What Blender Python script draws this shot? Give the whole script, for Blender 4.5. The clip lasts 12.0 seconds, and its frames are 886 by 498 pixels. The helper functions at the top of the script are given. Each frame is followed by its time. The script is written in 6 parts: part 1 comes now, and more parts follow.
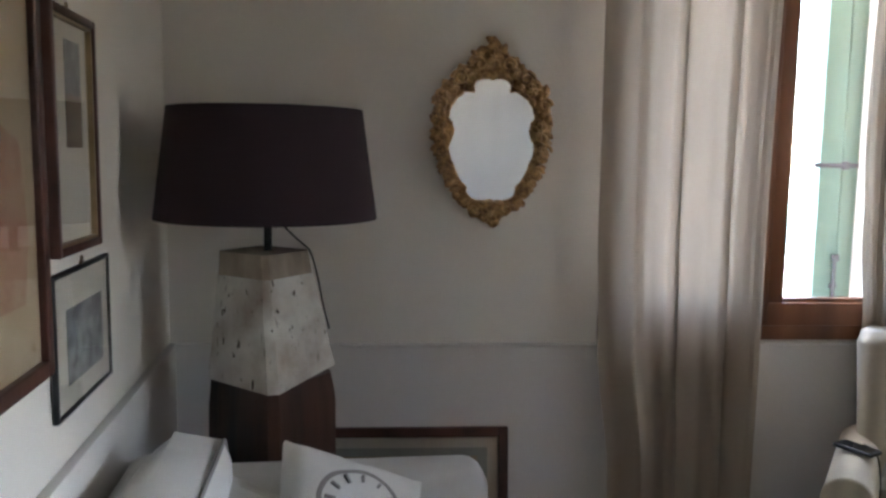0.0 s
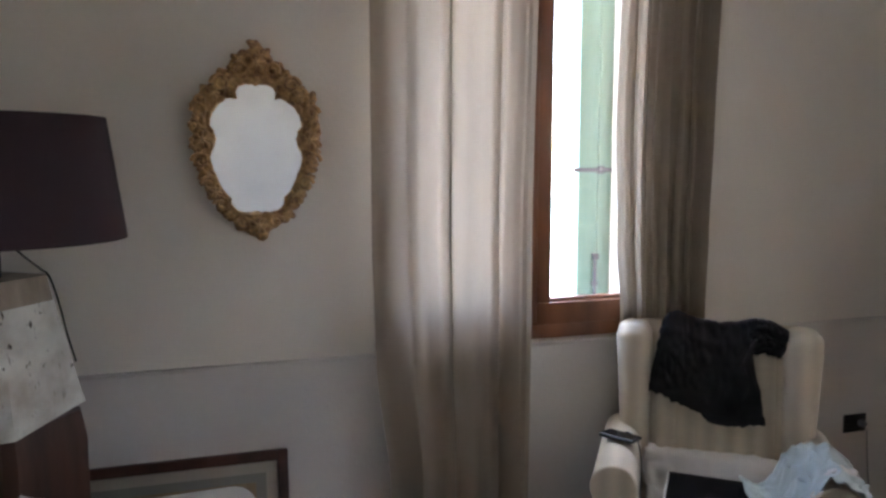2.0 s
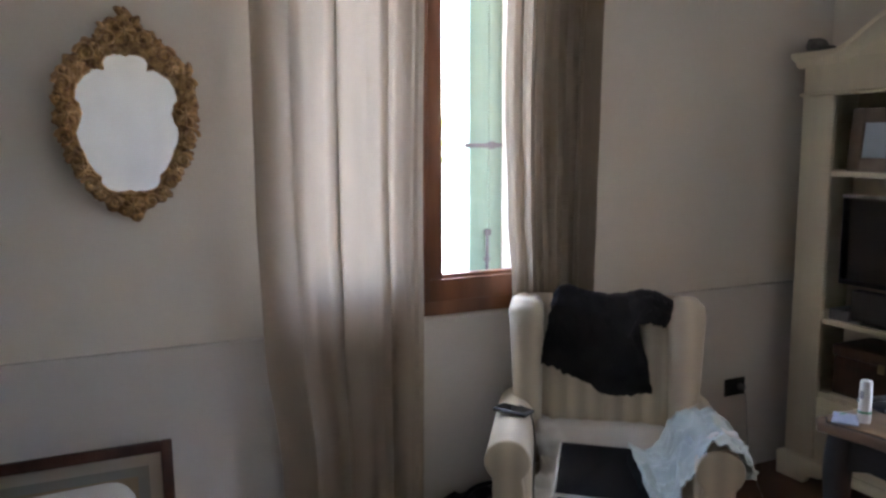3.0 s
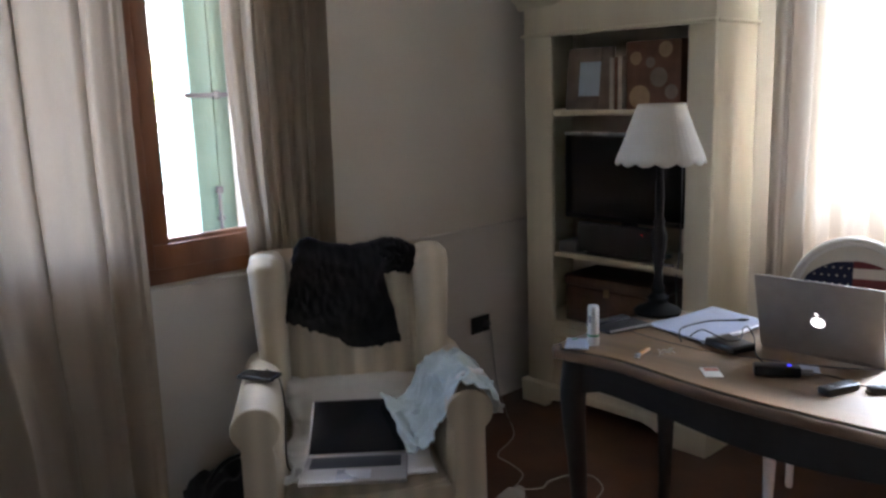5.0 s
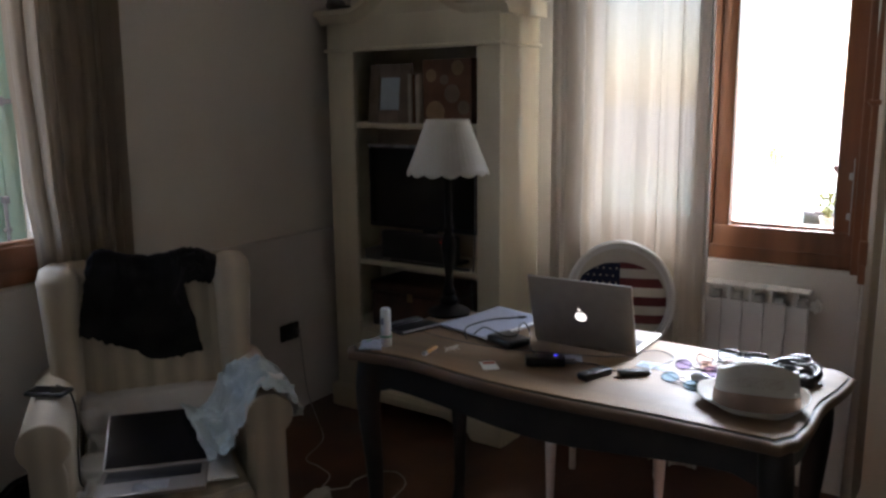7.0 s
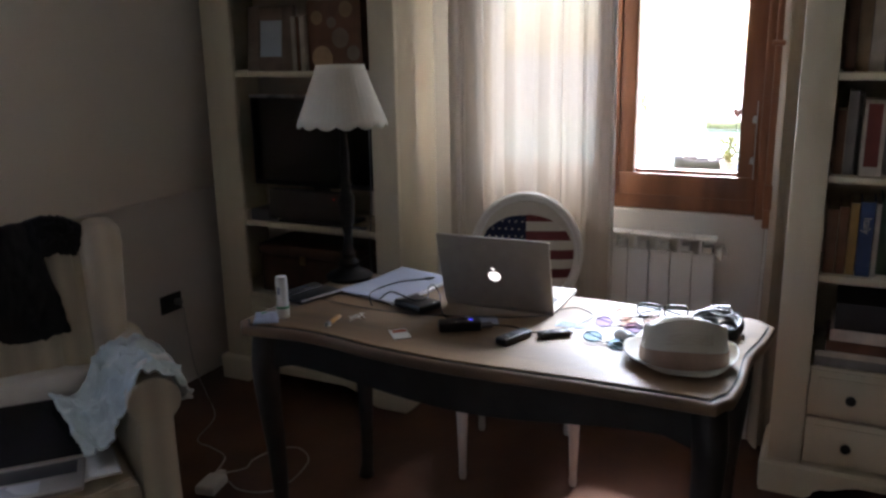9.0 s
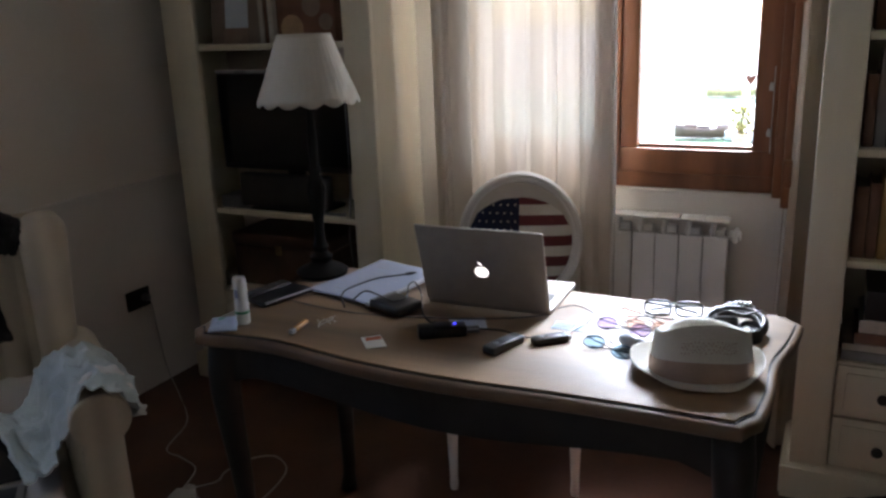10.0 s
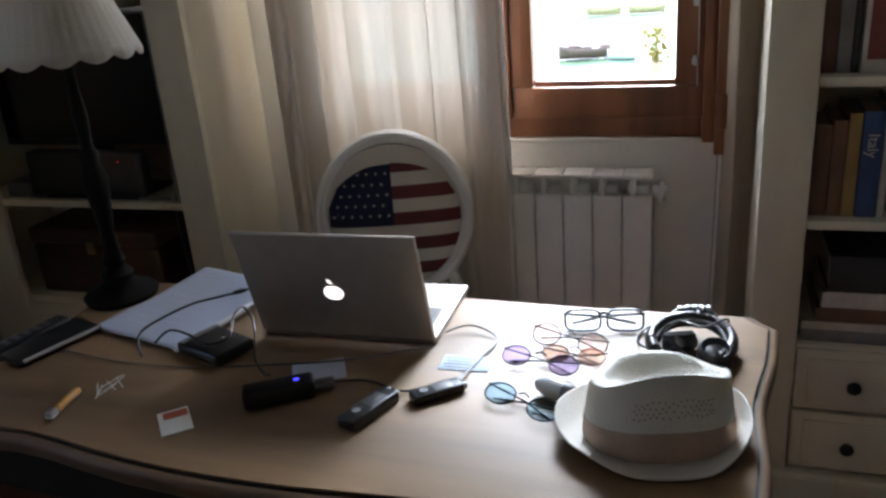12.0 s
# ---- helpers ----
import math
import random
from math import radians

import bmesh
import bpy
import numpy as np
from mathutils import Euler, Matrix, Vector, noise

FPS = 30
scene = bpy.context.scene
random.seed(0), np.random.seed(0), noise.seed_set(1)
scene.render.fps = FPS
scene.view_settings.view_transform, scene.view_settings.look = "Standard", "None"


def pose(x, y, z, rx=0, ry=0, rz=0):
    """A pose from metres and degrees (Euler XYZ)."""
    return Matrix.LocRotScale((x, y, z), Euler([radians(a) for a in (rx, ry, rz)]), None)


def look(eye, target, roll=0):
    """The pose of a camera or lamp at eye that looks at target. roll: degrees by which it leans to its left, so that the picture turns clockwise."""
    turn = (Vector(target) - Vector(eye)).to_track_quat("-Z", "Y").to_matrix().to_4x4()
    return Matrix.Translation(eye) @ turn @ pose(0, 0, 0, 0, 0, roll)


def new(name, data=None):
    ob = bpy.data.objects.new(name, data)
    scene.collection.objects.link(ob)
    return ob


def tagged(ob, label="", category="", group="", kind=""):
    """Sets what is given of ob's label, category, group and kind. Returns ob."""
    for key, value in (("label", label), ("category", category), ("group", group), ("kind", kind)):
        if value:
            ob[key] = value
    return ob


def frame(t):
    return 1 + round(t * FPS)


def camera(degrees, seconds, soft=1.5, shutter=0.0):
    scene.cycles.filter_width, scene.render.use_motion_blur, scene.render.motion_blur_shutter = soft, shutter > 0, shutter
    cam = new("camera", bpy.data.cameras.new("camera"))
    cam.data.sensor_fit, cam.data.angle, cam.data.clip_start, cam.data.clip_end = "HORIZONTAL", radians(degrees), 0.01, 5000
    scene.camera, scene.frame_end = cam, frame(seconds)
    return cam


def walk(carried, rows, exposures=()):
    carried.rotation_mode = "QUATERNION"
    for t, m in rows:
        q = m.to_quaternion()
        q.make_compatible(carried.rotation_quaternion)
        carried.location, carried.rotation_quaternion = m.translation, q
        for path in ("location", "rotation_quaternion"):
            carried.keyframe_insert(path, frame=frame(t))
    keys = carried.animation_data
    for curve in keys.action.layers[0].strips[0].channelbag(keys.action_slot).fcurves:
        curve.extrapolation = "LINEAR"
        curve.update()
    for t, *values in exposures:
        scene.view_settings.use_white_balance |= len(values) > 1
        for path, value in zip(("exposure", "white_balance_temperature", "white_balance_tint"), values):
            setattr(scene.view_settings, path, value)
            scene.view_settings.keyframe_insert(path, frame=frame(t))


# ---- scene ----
cam = camera(57.4, 12.0, soft=2.7)
PATH = [
    (0, (0.4885, 1.4135, 1.5575), (0.6133, 3.396, 1.3254), 0.8),
    (0.5, (0.4935, 1.4245, 1.5665), (0.7652, 3.3967, 1.3793), 0.4),
    (1, (0.5105, 1.4415, 1.5665), (0.8862, 3.3984, 1.3973), 0.1),
    (1.5, (0.5385, 1.4565, 1.5695), (1.0301, 3.3861, 1.3843), 0.1),
    (2, (0.5615, 1.4865, 1.5655), (1.191, 3.3728, 1.3533), 0.1),
    (2.5, (0.5905, 1.5035, 1.5595), (1.3339, 3.3455, 1.3203), -0.1),
    (3, (0.6085, 1.5265, 1.5515), (1.4677, 3.3142, 1.2883), -0.2),
    (5, (0.7335, 1.6015, 1.5175), (2.0717, 3.038, 1.1362), -1.9),
    (5.5, (0.7455, 1.5205, 1.5215), (2.1844, 2.8507, 1.1192), -2.1),
    (6, (0.7365, 1.4685, 1.5265), (2.2242, 2.7476, 1.1382), -1.9),
    (6.5, (0.7155, 1.4435, 1.5285), (2.2741, 2.6435, 1.1623), -1.0),
    (7, (0.7125, 1.4395, 1.5305), (2.3269, 2.5603, 1.1633), -0.6),
    (9, (0.8605, 1.6005, 1.5065), (2.5981, 2.464, 1.0213), -1.0),
    (9.5, (1.0085, 1.6305, 1.4935), (2.7461, 2.476, 0.9773), -0.9),
    (10, (1.1405, 1.6785, 1.4845), (2.861, 2.538, 0.9362), -2.2),
    (10.5, (1.2745, 1.8355, 1.4785), (3.0218, 2.632, 0.9201), -3.6),
    (11, (1.3855, 1.9105, 1.4685), (3.1645, 2.6139, 0.8841), -3.6),
    (11.5, (1.5995, 1.8885, 1.4375), (3.3763, 2.5389, 0.7881), -4.6),
    (12, (1.7565, 1.8465, 1.4305), (3.5192, 2.4619, 0.7141), -4.7),
]
EXPOSURES = [(0, 4.93, 6400, 15), (1.5, 5.03, 6330, 17), (3, 5.08, 6300, 18), (5, 4.73, 6350, 17), (5.5, 4.30, 6450, 17), (6, 4.17, 6500, 16), (6.5, 4.0, 6550, 18), (7, 3.62, 6650, 18), (9, 3.8, 6600, 19), (10.5, 3.8, 6600, 17), (12, 3.67, 6600, 15)]
walk(cam, [(t, look(eye, target, roll)) for t, eye, target, roll in PATH], EXPOSURES)

# ---- light ----
world = bpy.data.worlds.new("sky")
scene.world = world
world.use_nodes = True
wn = world.node_tree
sky = wn.nodes.new("ShaderNodeTexSky")
sky.sky_type, sky.sun_disc = "NISHITA", False
SUN_EL, SUN_ROT = radians(56), radians(89)
sky.sun_elevation, sky.sun_rotation = SUN_EL, SUN_ROT
sky.air_density, sky.dust_density = 1.0, 1.5
wn.links.new(sky.outputs[0], wn.nodes["Background"].inputs[0])
wn.nodes["Background"].inputs[1].default_value = 0.12


def lamp(name, kind, m, energy, color, **kw):
    data = bpy.data.lights.new(name, kind)
    data.energy, data.color = energy, color
    if kind == "SUN":
        data.angle = radians(10)
    else:
        data.shape, data.size, data.size_y = "RECTANGLE", kw["size"], kw["size_y"]
    ob = new(name, data)
    ob.matrix_world = m
    return ob


sun_dir = Vector((math.sin(SUN_ROT) * math.cos(SUN_EL), math.cos(SUN_ROT) * math.cos(SUN_EL), math.sin(SUN_EL)))
lamp("sun", "SUN", look(sun_dir * 30, (0, 0, 0)), 1.2, (1.0, 0.97, 0.93))
# open sky beyond the two windows
lamp("sky_light_east", "AREA", look((9.0, 2.6, 4.9), (3.6, 2.3, 1.1)), 305, (0.72, 0.87, 1.0), size=4.5, size_y=4.4)
lamp("sky_light_north", "AREA", look((1.75, 7.0, 7.5), (1.8, 4.0, 1.2)), 50, (0.84, 0.93, 1.0), size=5.0, size_y=4.0)


# ---- materials ----
def material(name, color, rough=0.6, metal=0.0, vary=0.12, scale=6.0, grain=60.0, bump=0.15, stretch=(1, 1, 1), second=None, spec=0.5,
             sheen=0.0, coat=0.0, translucent=0.0, glow=0.0, per_object=0.0, stripe=None, coat_rough=0.25, weave=0.0):
    m = bpy.data.materials.new(name)
    m.use_nodes = True
    t = m.node_tree
    n, l = t.nodes, t.links
    b = n["Principled BSDF"]
    b.inputs["Metallic"].default_value = metal
    b.inputs["Specular IOR Level"].default_value = spec
    b.inputs["Sheen Weight"].default_value = sheen
    b.inputs["Coat Weight"].default_value = coat
    b.inputs["Coat Roughness"].default_value = coat_rough
    co = n.new("ShaderNodeTexCoord")
    mp = n.new("ShaderNodeMapping")
    mp.inputs["Scale"].default_value = stretch
    l.new(co.outputs["Object"], mp.inputs[0])
    big = n.new("ShaderNodeTexNoise")
    big.inputs["Scale"].default_value, big.inputs["Detail"].default_value = scale, 4
    fine = n.new("ShaderNodeTexNoise")
    fine.inputs["Scale"].default_value, fine.inputs["Detail"].default_value = grain, 3
    l.new(mp.outputs[0], big.inputs[0]), l.new(mp.outputs[0], fine.inputs[0])
    mix = n.new("ShaderNodeMix")
    mix.data_type = "RGBA"
    dark = tuple(c * (1 - 2 * vary) for c in color)
    pale = tuple(min(1, c * (1 + 0.8 * vary)) for c in color)
    mix.inputs[6].default_value = (*(second or dark), 1)
    mix.inputs[7].default_value = (*pale, 1)
    blend = n.new("ShaderNodeMath")
    blend.operation = "MULTIPLY_ADD"
    blend.inputs[1].default_value, blend.inputs[2].default_value = 0.4, -0.2
    add = n.new("ShaderNodeMath")
    add.use_clamp = True
    spread = n.new("ShaderNodeMapRange")
    spread.inputs[1].default_value, spread.inputs[2].default_value = 0.3, 0.7
    l.new(big.outputs[0], spread.inputs[0])
    l.new(fine.outputs[0], blend.inputs[0])
    l.new(spread.outputs[0], add.inputs[0]), l.new(blend.outputs[0], add.inputs[1])
    l.new(add.outputs[0], mix.inputs[0])
    out = mix.outputs[2]
    if per_object:
        info = n.new("ShaderNodeObjectInfo")
        hsv = n.new("ShaderNodeHueSaturation")
        rng = n.new("ShaderNodeMapRange")
        rng.inputs[3].default_value, rng.inputs[4].default_value = 1 - per_object, 1 + per_object
        l.new(info.outputs["Random"], rng.inputs[0]), l.new(rng.outputs[0], hsv.inputs["Value"])
        l.new(out, hsv.inputs["Color"])
        out = hsv.outputs[0]
    if stripe:
        sep, wave, amp = n.new("ShaderNodeSeparateXYZ"), n.new("ShaderNodeMath"), n.new("ShaderNodeMath")
        l.new(co.outputs["Object"], sep.inputs[0])
        freq = n.new("ShaderNodeMath")
        freq.operation, freq.inputs[1].default_value = "MULTIPLY", 2 * math.pi / stripe[0]
        wave.operation = "SINE"
        amp.operation = "MULTIPLY_ADD"
        amp.inputs[1].default_value, amp.inputs[2].default_value = stripe[1], 1.0
        shade = n.new("ShaderNodeHueSaturation")
        l.new(sep.outputs[0], freq.inputs[0]), l.new(freq.outputs[0], wave.inputs[0]), l.new(wave.outputs[0], amp.inputs[0])
        l.new(amp.outputs[0], shade.inputs["Value"]), l.new(out, shade.inputs["Color"])
        out = shade.outputs[0]
    l.new(out, b.inputs["Base Color"])
    rr = n.new("ShaderNodeMapRange")
    rr.inputs[3].default_value, rr.inputs[4].default_value = max(0.02, rough - 0.08), min(1, rough + 0.08)
    l.new(big.outputs[0], rr.inputs[0]), l.new(rr.outputs[0], b.inputs["Roughness"])
    if bump:
        bp = n.new("ShaderNodeBump")
        bp.inputs["Strength"].default_value, bp.inputs["Distance"].default_value = bump, 0.004
        l.new(fine.outputs[0], bp.inputs["Height"]), l.new(bp.outputs[0], b.inputs["Normal"])
    if glow:
        b.inputs["Emission Color"].default_value = (*color, 1)
        b.inputs["Emission Strength"].default_value = glow
    if translucent:
        tr = n.new("ShaderNodeBsdfTranslucent")
        l.new(out, tr.inputs[0])
        ms = n.new("ShaderNodeMixShader")
        ms.inputs[0].default_value = translucent
        l.new(b.outputs[0], ms.inputs[1]), l.new(tr.outputs[0], ms.inputs[2])
        l.new(ms.outputs[0], n["Material Output"].inputs[0])
        if weave:  # light that slips between the threads
            gap, mg = n.new("ShaderNodeBsdfTransparent"), n.new("ShaderNodeMixShader")
            mg.inputs[0].default_value = weave
            l.new(ms.outputs[0], mg.inputs[1]), l.new(gap.outputs[0], mg.inputs[2])
            l.new(mg.outputs[0], n["Material Output"].inputs[0])
    return m


def glass(name, color=(1, 1, 1), mirror=0.0, rough=0.0):
    """Thin clear panes: see-through with a Fresnel gloss."""
    m = bpy.data.materials.new(name)
    m.use_nodes = True
    n, l = m.node_tree.nodes, m.node_tree.links
    n.remove(n["Principled BSDF"])
    clear, gloss, lw, mx = n.new("ShaderNodeBsdfTransparent"), n.new("ShaderNodeBsdfGlossy"), n.new("ShaderNodeLayerWeight"), n.new("ShaderNodeMixShader")
    fr = n.new("ShaderNodeMath")
    fr.operation = "POWER"
    fr.inputs[1].default_value = 4.0
    base = n.new("ShaderNodeMath")
    base.operation = "MULTIPLY_ADD"
    base.inputs[1].default_value, base.inputs[2].default_value = 0.5, 0.03
    l.new(lw.outputs["Facing"], fr.inputs[0]), l.new(fr.outputs[0], base.inputs[0])
    clear.inputs[0].default_value = (*color, 1)
    gloss.inputs["Roughness"].default_value = rough
    l.new(base.outputs[0], mx.inputs[0]), l.new(clear.outputs[0], mx.inputs[1]), l.new(gloss.outputs[0], mx.inputs[2])
    l.new(mx.outputs[0], n["Material Output"].inputs[0])
    return m


WALL = material("wall_paint", (0.745, 0.696, 0.617), 0.85, vary=0.03, scale=1.6, grain=90, bump=0.25, spec=0.2)
WALL_LOW = material("dado_paint", (0.70, 0.664, 0.615), 0.8, vary=0.035, scale=1.8, grain=70, bump=0.25, spec=0.25)
CEIL = material("ceiling_paint", (0.8, 0.78, 0.74), 0.9, vary=0.03, scale=1.5, grain=60, spec=0.2)
FLOOR = material("dark_terracotta", (0.13, 0.056, 0.034), 0.42, vary=0.25, scale=3, grain=40, bump=0.15)
CREAM = material("cream_paint", (0.74, 0.683, 0.53), 0.5, vary=0.06, scale=5, grain=35, bump=0.12, stretch=(1, 1, 0.25))
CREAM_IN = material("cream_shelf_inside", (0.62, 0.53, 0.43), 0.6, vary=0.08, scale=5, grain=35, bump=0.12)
WOOD_WIN = material("window_wood", (0.24, 0.098, 0.046), 0.38, vary=0.22, scale=9, grain=55, bump=0.2, stretch=(1, 1, 0.12))
BRASS_DULL = material("dull_brass", (0.30, 0.22, 0.15), 0.45, metal=0.7, vary=0.2)
LINEN = material("linen_curtain", (0.43, 0.355, 0.272), 0.85, vary=0.09, scale=3.5, grain=260, bump=0.25, sheen=0.2, translucent=0.18, stretch=(1, 1, 0.2))
SHEER = material("sheer_linen_curtain", (0.60, 0.545, 0.46), 0.85, vary=0.06, scale=3.5, grain=260, bump=0.25, sheen=0.2, translucent=0.078, weave=0.042, stretch=(1, 1, 0.2))
# white that puts the window's light on the curtain hems into colour
LIT_EDGE = material("lit_curtain_edge", (0.74, 0.72, 0.68), 0.8, vary=0.04, grain=240, translucent=0.2)
LINED = material("lined_curtain", (0.63, 0.58, 0.49), 0.85, vary=0.05, scale=3.5, grain=260, bump=0.25, sheen=0.2, translucent=0.05)
UPHOL = material("cream_upholstery", (0.56, 0.485, 0.365), 0.85, vary=0.06, scale=5, grain=220, bump=0.35, sheen=0.2, stripe=(0.0675, 0.11))
WHITE_CLOTH = material("white_cotton", (0.63, 0.61, 0.57), 0.9, vary=0.05, scale=5, grain=200, bump=0.35, sheen=0.2)
PIPING = material("grey_piping", (0.25, 0.23, 0.22), 0.8, vary=0.1)
BLACK_KNIT = material("black_knit", (0.019, 0.017, 0.018), 0.95, sheen=0.15, vary=0.3, scale=9, grain=240, bump=0.6, spec=0.1)
BLUE_CLOTH = material("pale_blue_cotton", (0.47, 0.535, 0.515), 0.9, vary=0.1, scale=7, grain=220, bump=0.3, sheen=0.2)
TABLE_TOP = material("waxed_tabletop", (0.275, 0.162, 0.076), 0.55, vary=0.28, scale=5, grain=34, bump=0.08, stretch=(1, 0.12, 1), coat=0.7, coat_rough=0.5, spec=0.4)
TABLE_DARK = material("black_painted_wood", (0.020, 0.0175, 0.0165), 0.5, vary=0.3, scale=8, grain=40, spec=0.4)
LAMP_SHADE = material("aubergine_shade", (0.030, 0.013, 0.018), 0.85, vary=0.15, scale=5, grain=300, bump=0.3)
LAMP_DARK = material("dark_timber", (0.062, 0.025, 0.015), 0.38, vary=0.45, scale=7, grain=30, bump=0.5, stretch=(1, 1, 0.1))
LAMP_WHITE = material("chipped_white_paint", (0.60, 0.57, 0.50), 0.7, vary=0.1, scale=9, grain=35, bump=0.5)
LAMP_WORN = material("weathered_beige_timber", (0.34, 0.27, 0.20), 0.75, vary=0.22, scale=14, grain=45, bump=0.5, stretch=(1, 1, 0.35))
METAL_DARK = material("dark_metal", (0.03, 0.028, 0.028), 0.45, metal=0.8, vary=0.15)
GILT = material("old_gilt", (0.64, 0.40, 0.19), 0.40, metal=0.25, vary=0.2, scale=34, grain=120, bump=0.6, second=(0.15, 0.07, 0.032))
MAHOGANY = material("brown_picture_frame", (0.085, 0.032, 0.022), 0.35, vary=0.25, scale=10, grain=60)
BLACK_FRAME = material("black_picture_frame", (0.018, 0.017, 0.018), 0.35, vary=0.2)
GOLD_LINE = material("gilt_fillet", (0.42, 0.31, 0.18), 0.35, metal=0.7, vary=0.2)
PASSE = material("cream_mount", (0.60, 0.55, 0.45), 0.9, vary=0.04, scale=3, grain=150, bump=0.05)
PASSE_TAN = material("tan_paper", (0.42, 0.32, 0.20), 0.9, vary=0.1, scale=4, grain=90, bump=0.05)
PASSE_GREY = material("grey_green_mount", (0.33, 0.33, 0.28), 0.9, vary=0.05, scale=4, grain=120, bump=0.05)
PRINT_DARK = material("brown_print", (0.12, 0.085, 0.06), 0.8, vary=0.4, scale=18, grain=80, second=(0.28, 0.21, 0.15), bump=0)
PRINT_RED = material("red_brown_print", (0.24, 0.10, 0.06), 0.8, vary=0.3, scale=12, grain=50, second=(0.38, 0.26, 0.16), bump=0)
PRINT_GREY = material("grey_etching", (0.24, 0.25, 0.24), 0.8, vary=0.4, scale=22, grain=120, second=(0.06, 0.065, 0.07), bump=0)
CHAIR_WHITE = material("white_lacquered_wood", (0.74, 0.72, 0.68), 0.4, vary=0.04, scale=7, grain=40)
NAVY = material("navy_cotton", (0.014, 0.018, 0.05), 0.9, vary=0.12, grain=200, bump=0.3)
FLAG_RED = material("faded_red_cotton", (0.16, 0.035, 0.035), 0.9, vary=0.12, grain=200, bump=0.3)
FLAG_WHITE = material("off_white_cotton", (0.62, 0.57, 0.48), 0.9, vary=0.06, grain=200, bump=0.3)
RADIATOR = material("white_enamel", (0.78, 0.77, 0.74), 0.3, vary=0.03, grain=30, bump=0.04)
ALU = material("brushed_aluminium", (0.41, 0.375, 0.34), 0.46, metal=0.75, vary=0.04, scale=30, grain=300, bump=0.05)
KEY_BLACK = material("black_keys", (0.015, 0.015, 0.016), 0.5, vary=0.1)
SCREEN = material("dark_screen", (0.006, 0.006, 0.008), 0.12, vary=0.1, bump=0)
LOGO = material("lit_logo", (1.0, 0.97, 0.95), 0.4, glow=0.14, bump=0, vary=0.0)
LED_BLUE = material("blue_led", (0.05, 0.05, 1.0), 0.4, glow=0.22, bump=0, vary=0.0)
LED_RED = material("red_led", (1.0, 0.05, 0.03), 0.4, glow=0.12, bump=0, vary=0.0)
BLACK_PLASTIC = material("black_plastic", (0.015, 0.015, 0.016), 0.34, vary=0.15, bump=0.08)
CABLE_DULL = material("dull_white_cable", (0.38, 0.37, 0.35), 0.5, vary=0.06)
GREY_PLASTIC = material("grey_plastic", (0.16, 0.16, 0.17), 0.4, vary=0.1)
SILVER = material("silver_plastic", (0.50, 0.51, 0.53), 0.28, metal=0.35, vary=0.1)
CHROME = material("polished_steel", (0.60, 0.61, 0.63), 0.2, metal=0.15, vary=0.06)
WHITE_PLASTIC = material("white_plastic", (0.75, 0.75, 0.72), 0.35, vary=0.03)
GREEN_PLASTIC = material("green_plastic", (0.06, 0.32, 0.16), 0.4, vary=0.1)
ORANGE = material("orange_plastic", (0.60, 0.29, 0.06), 0.3, vary=0.1)
GLOSSY_CLEAR = material("shiny_plastic_edge", (0.70, 0.74, 0.80), 0.12, vary=0.05, bump=0.0, coat=1.0, coat_rough=0.05)
PAPER = material("white_paper", (0.46, 0.52, 0.64), 0.85, vary=0.03, grain=200, bump=0.05)
PAPER_BLUE = material("pale_blue_paper", (0.55, 0.66, 0.74), 0.8, vary=0.04, bump=0.05)
INK = material("grey_ink", (0.25, 0.26, 0.32), 0.8, vary=0.1, bump=0)
CARD_RED = material("red_print", (0.45, 0.10, 0.04), 0.6, vary=0.1, bump=0)
STRAW = material("white_straw", (0.70, 0.67, 0.59), 0.42, vary=0.07, scale=10, grain=420, bump=0.7)
BAND = material("beige_hat_band", (0.42, 0.29, 0.22), 0.8, vary=0.12, scale=14, grain=200, bump=0.3)
BOOKS = {k: material("book_" + k, c, 0.6, vary=0.12, scale=14, grain=60, bump=0.1, per_object=0.15) for k, c in dict(
    red=(0.22, 0.05, 0.04), blue=(0.04, 0.075, 0.18), ochre=(0.42, 0.26, 0.09), white=(0.62, 0.56, 0.48), green=(0.09, 0.15, 0.10),
    black=(0.03, 0.028, 0.028), tan=(0.38, 0.26, 0.16), grey=(0.30, 0.29, 0.28), brown=(0.19, 0.095, 0.06)).items()}
PAGES = material("book_pages", (0.60, 0.54, 0.42), 0.9, vary=0.08, grain=200)
WICKER = material("brown_leather", (0.085, 0.045, 0.03), 0.5, vary=0.25, scale=12, grain=60)
SHELL = material("grey_shell", (0.06, 0.055, 0.055), 0.45, vary=0.4, scale=30, grain=80, second=(0.22, 0.21, 0.20))
SHUTTER = material("green_shutter_paint", (0.26, 0.40, 0.31), 0.55, vary=0.1, scale=5, grain=50, stretch=(1, 1, 0.15))
WATER = material("green_canal_water", (0.10, 0.20, 0.12), 0.25, vary=0.2, scale=0.6, grain=4, bump=0.3)
BANK = material("pale_quay_stone", (0.55, 0.52, 0.46), 0.9, vary=0.12, scale=0.4, grain=6, bump=0.2)
HULL = material("brown_boat_hull", (0.16, 0.10, 0.065), 0.5, vary=0.2)
TARP = material("blue_tarpaulin", (0.16, 0.20, 0.36), 0.6, vary=0.15)
YELLOW_HULL = material("faded_yellow_hull", (0.58, 0.47, 0.22), 0.5, vary=0.2)
HEART = material("red_brown_wood", (0.10, 0.052, 0.042), 0.6, vary=0.2)
LEAF = material("pale_leaves", (0.42, 0.46, 0.16), 0.6, vary=0.3, scale=2, translucent=0.3, bump=0)
BARK = material("bark", (0.10, 0.07, 0.05), 0.9, vary=0.3)
MIRROR = material("mirror_silver", (0.88, 0.89, 0.89), 0.02, metal=1.0, vary=0.0, bump=0)
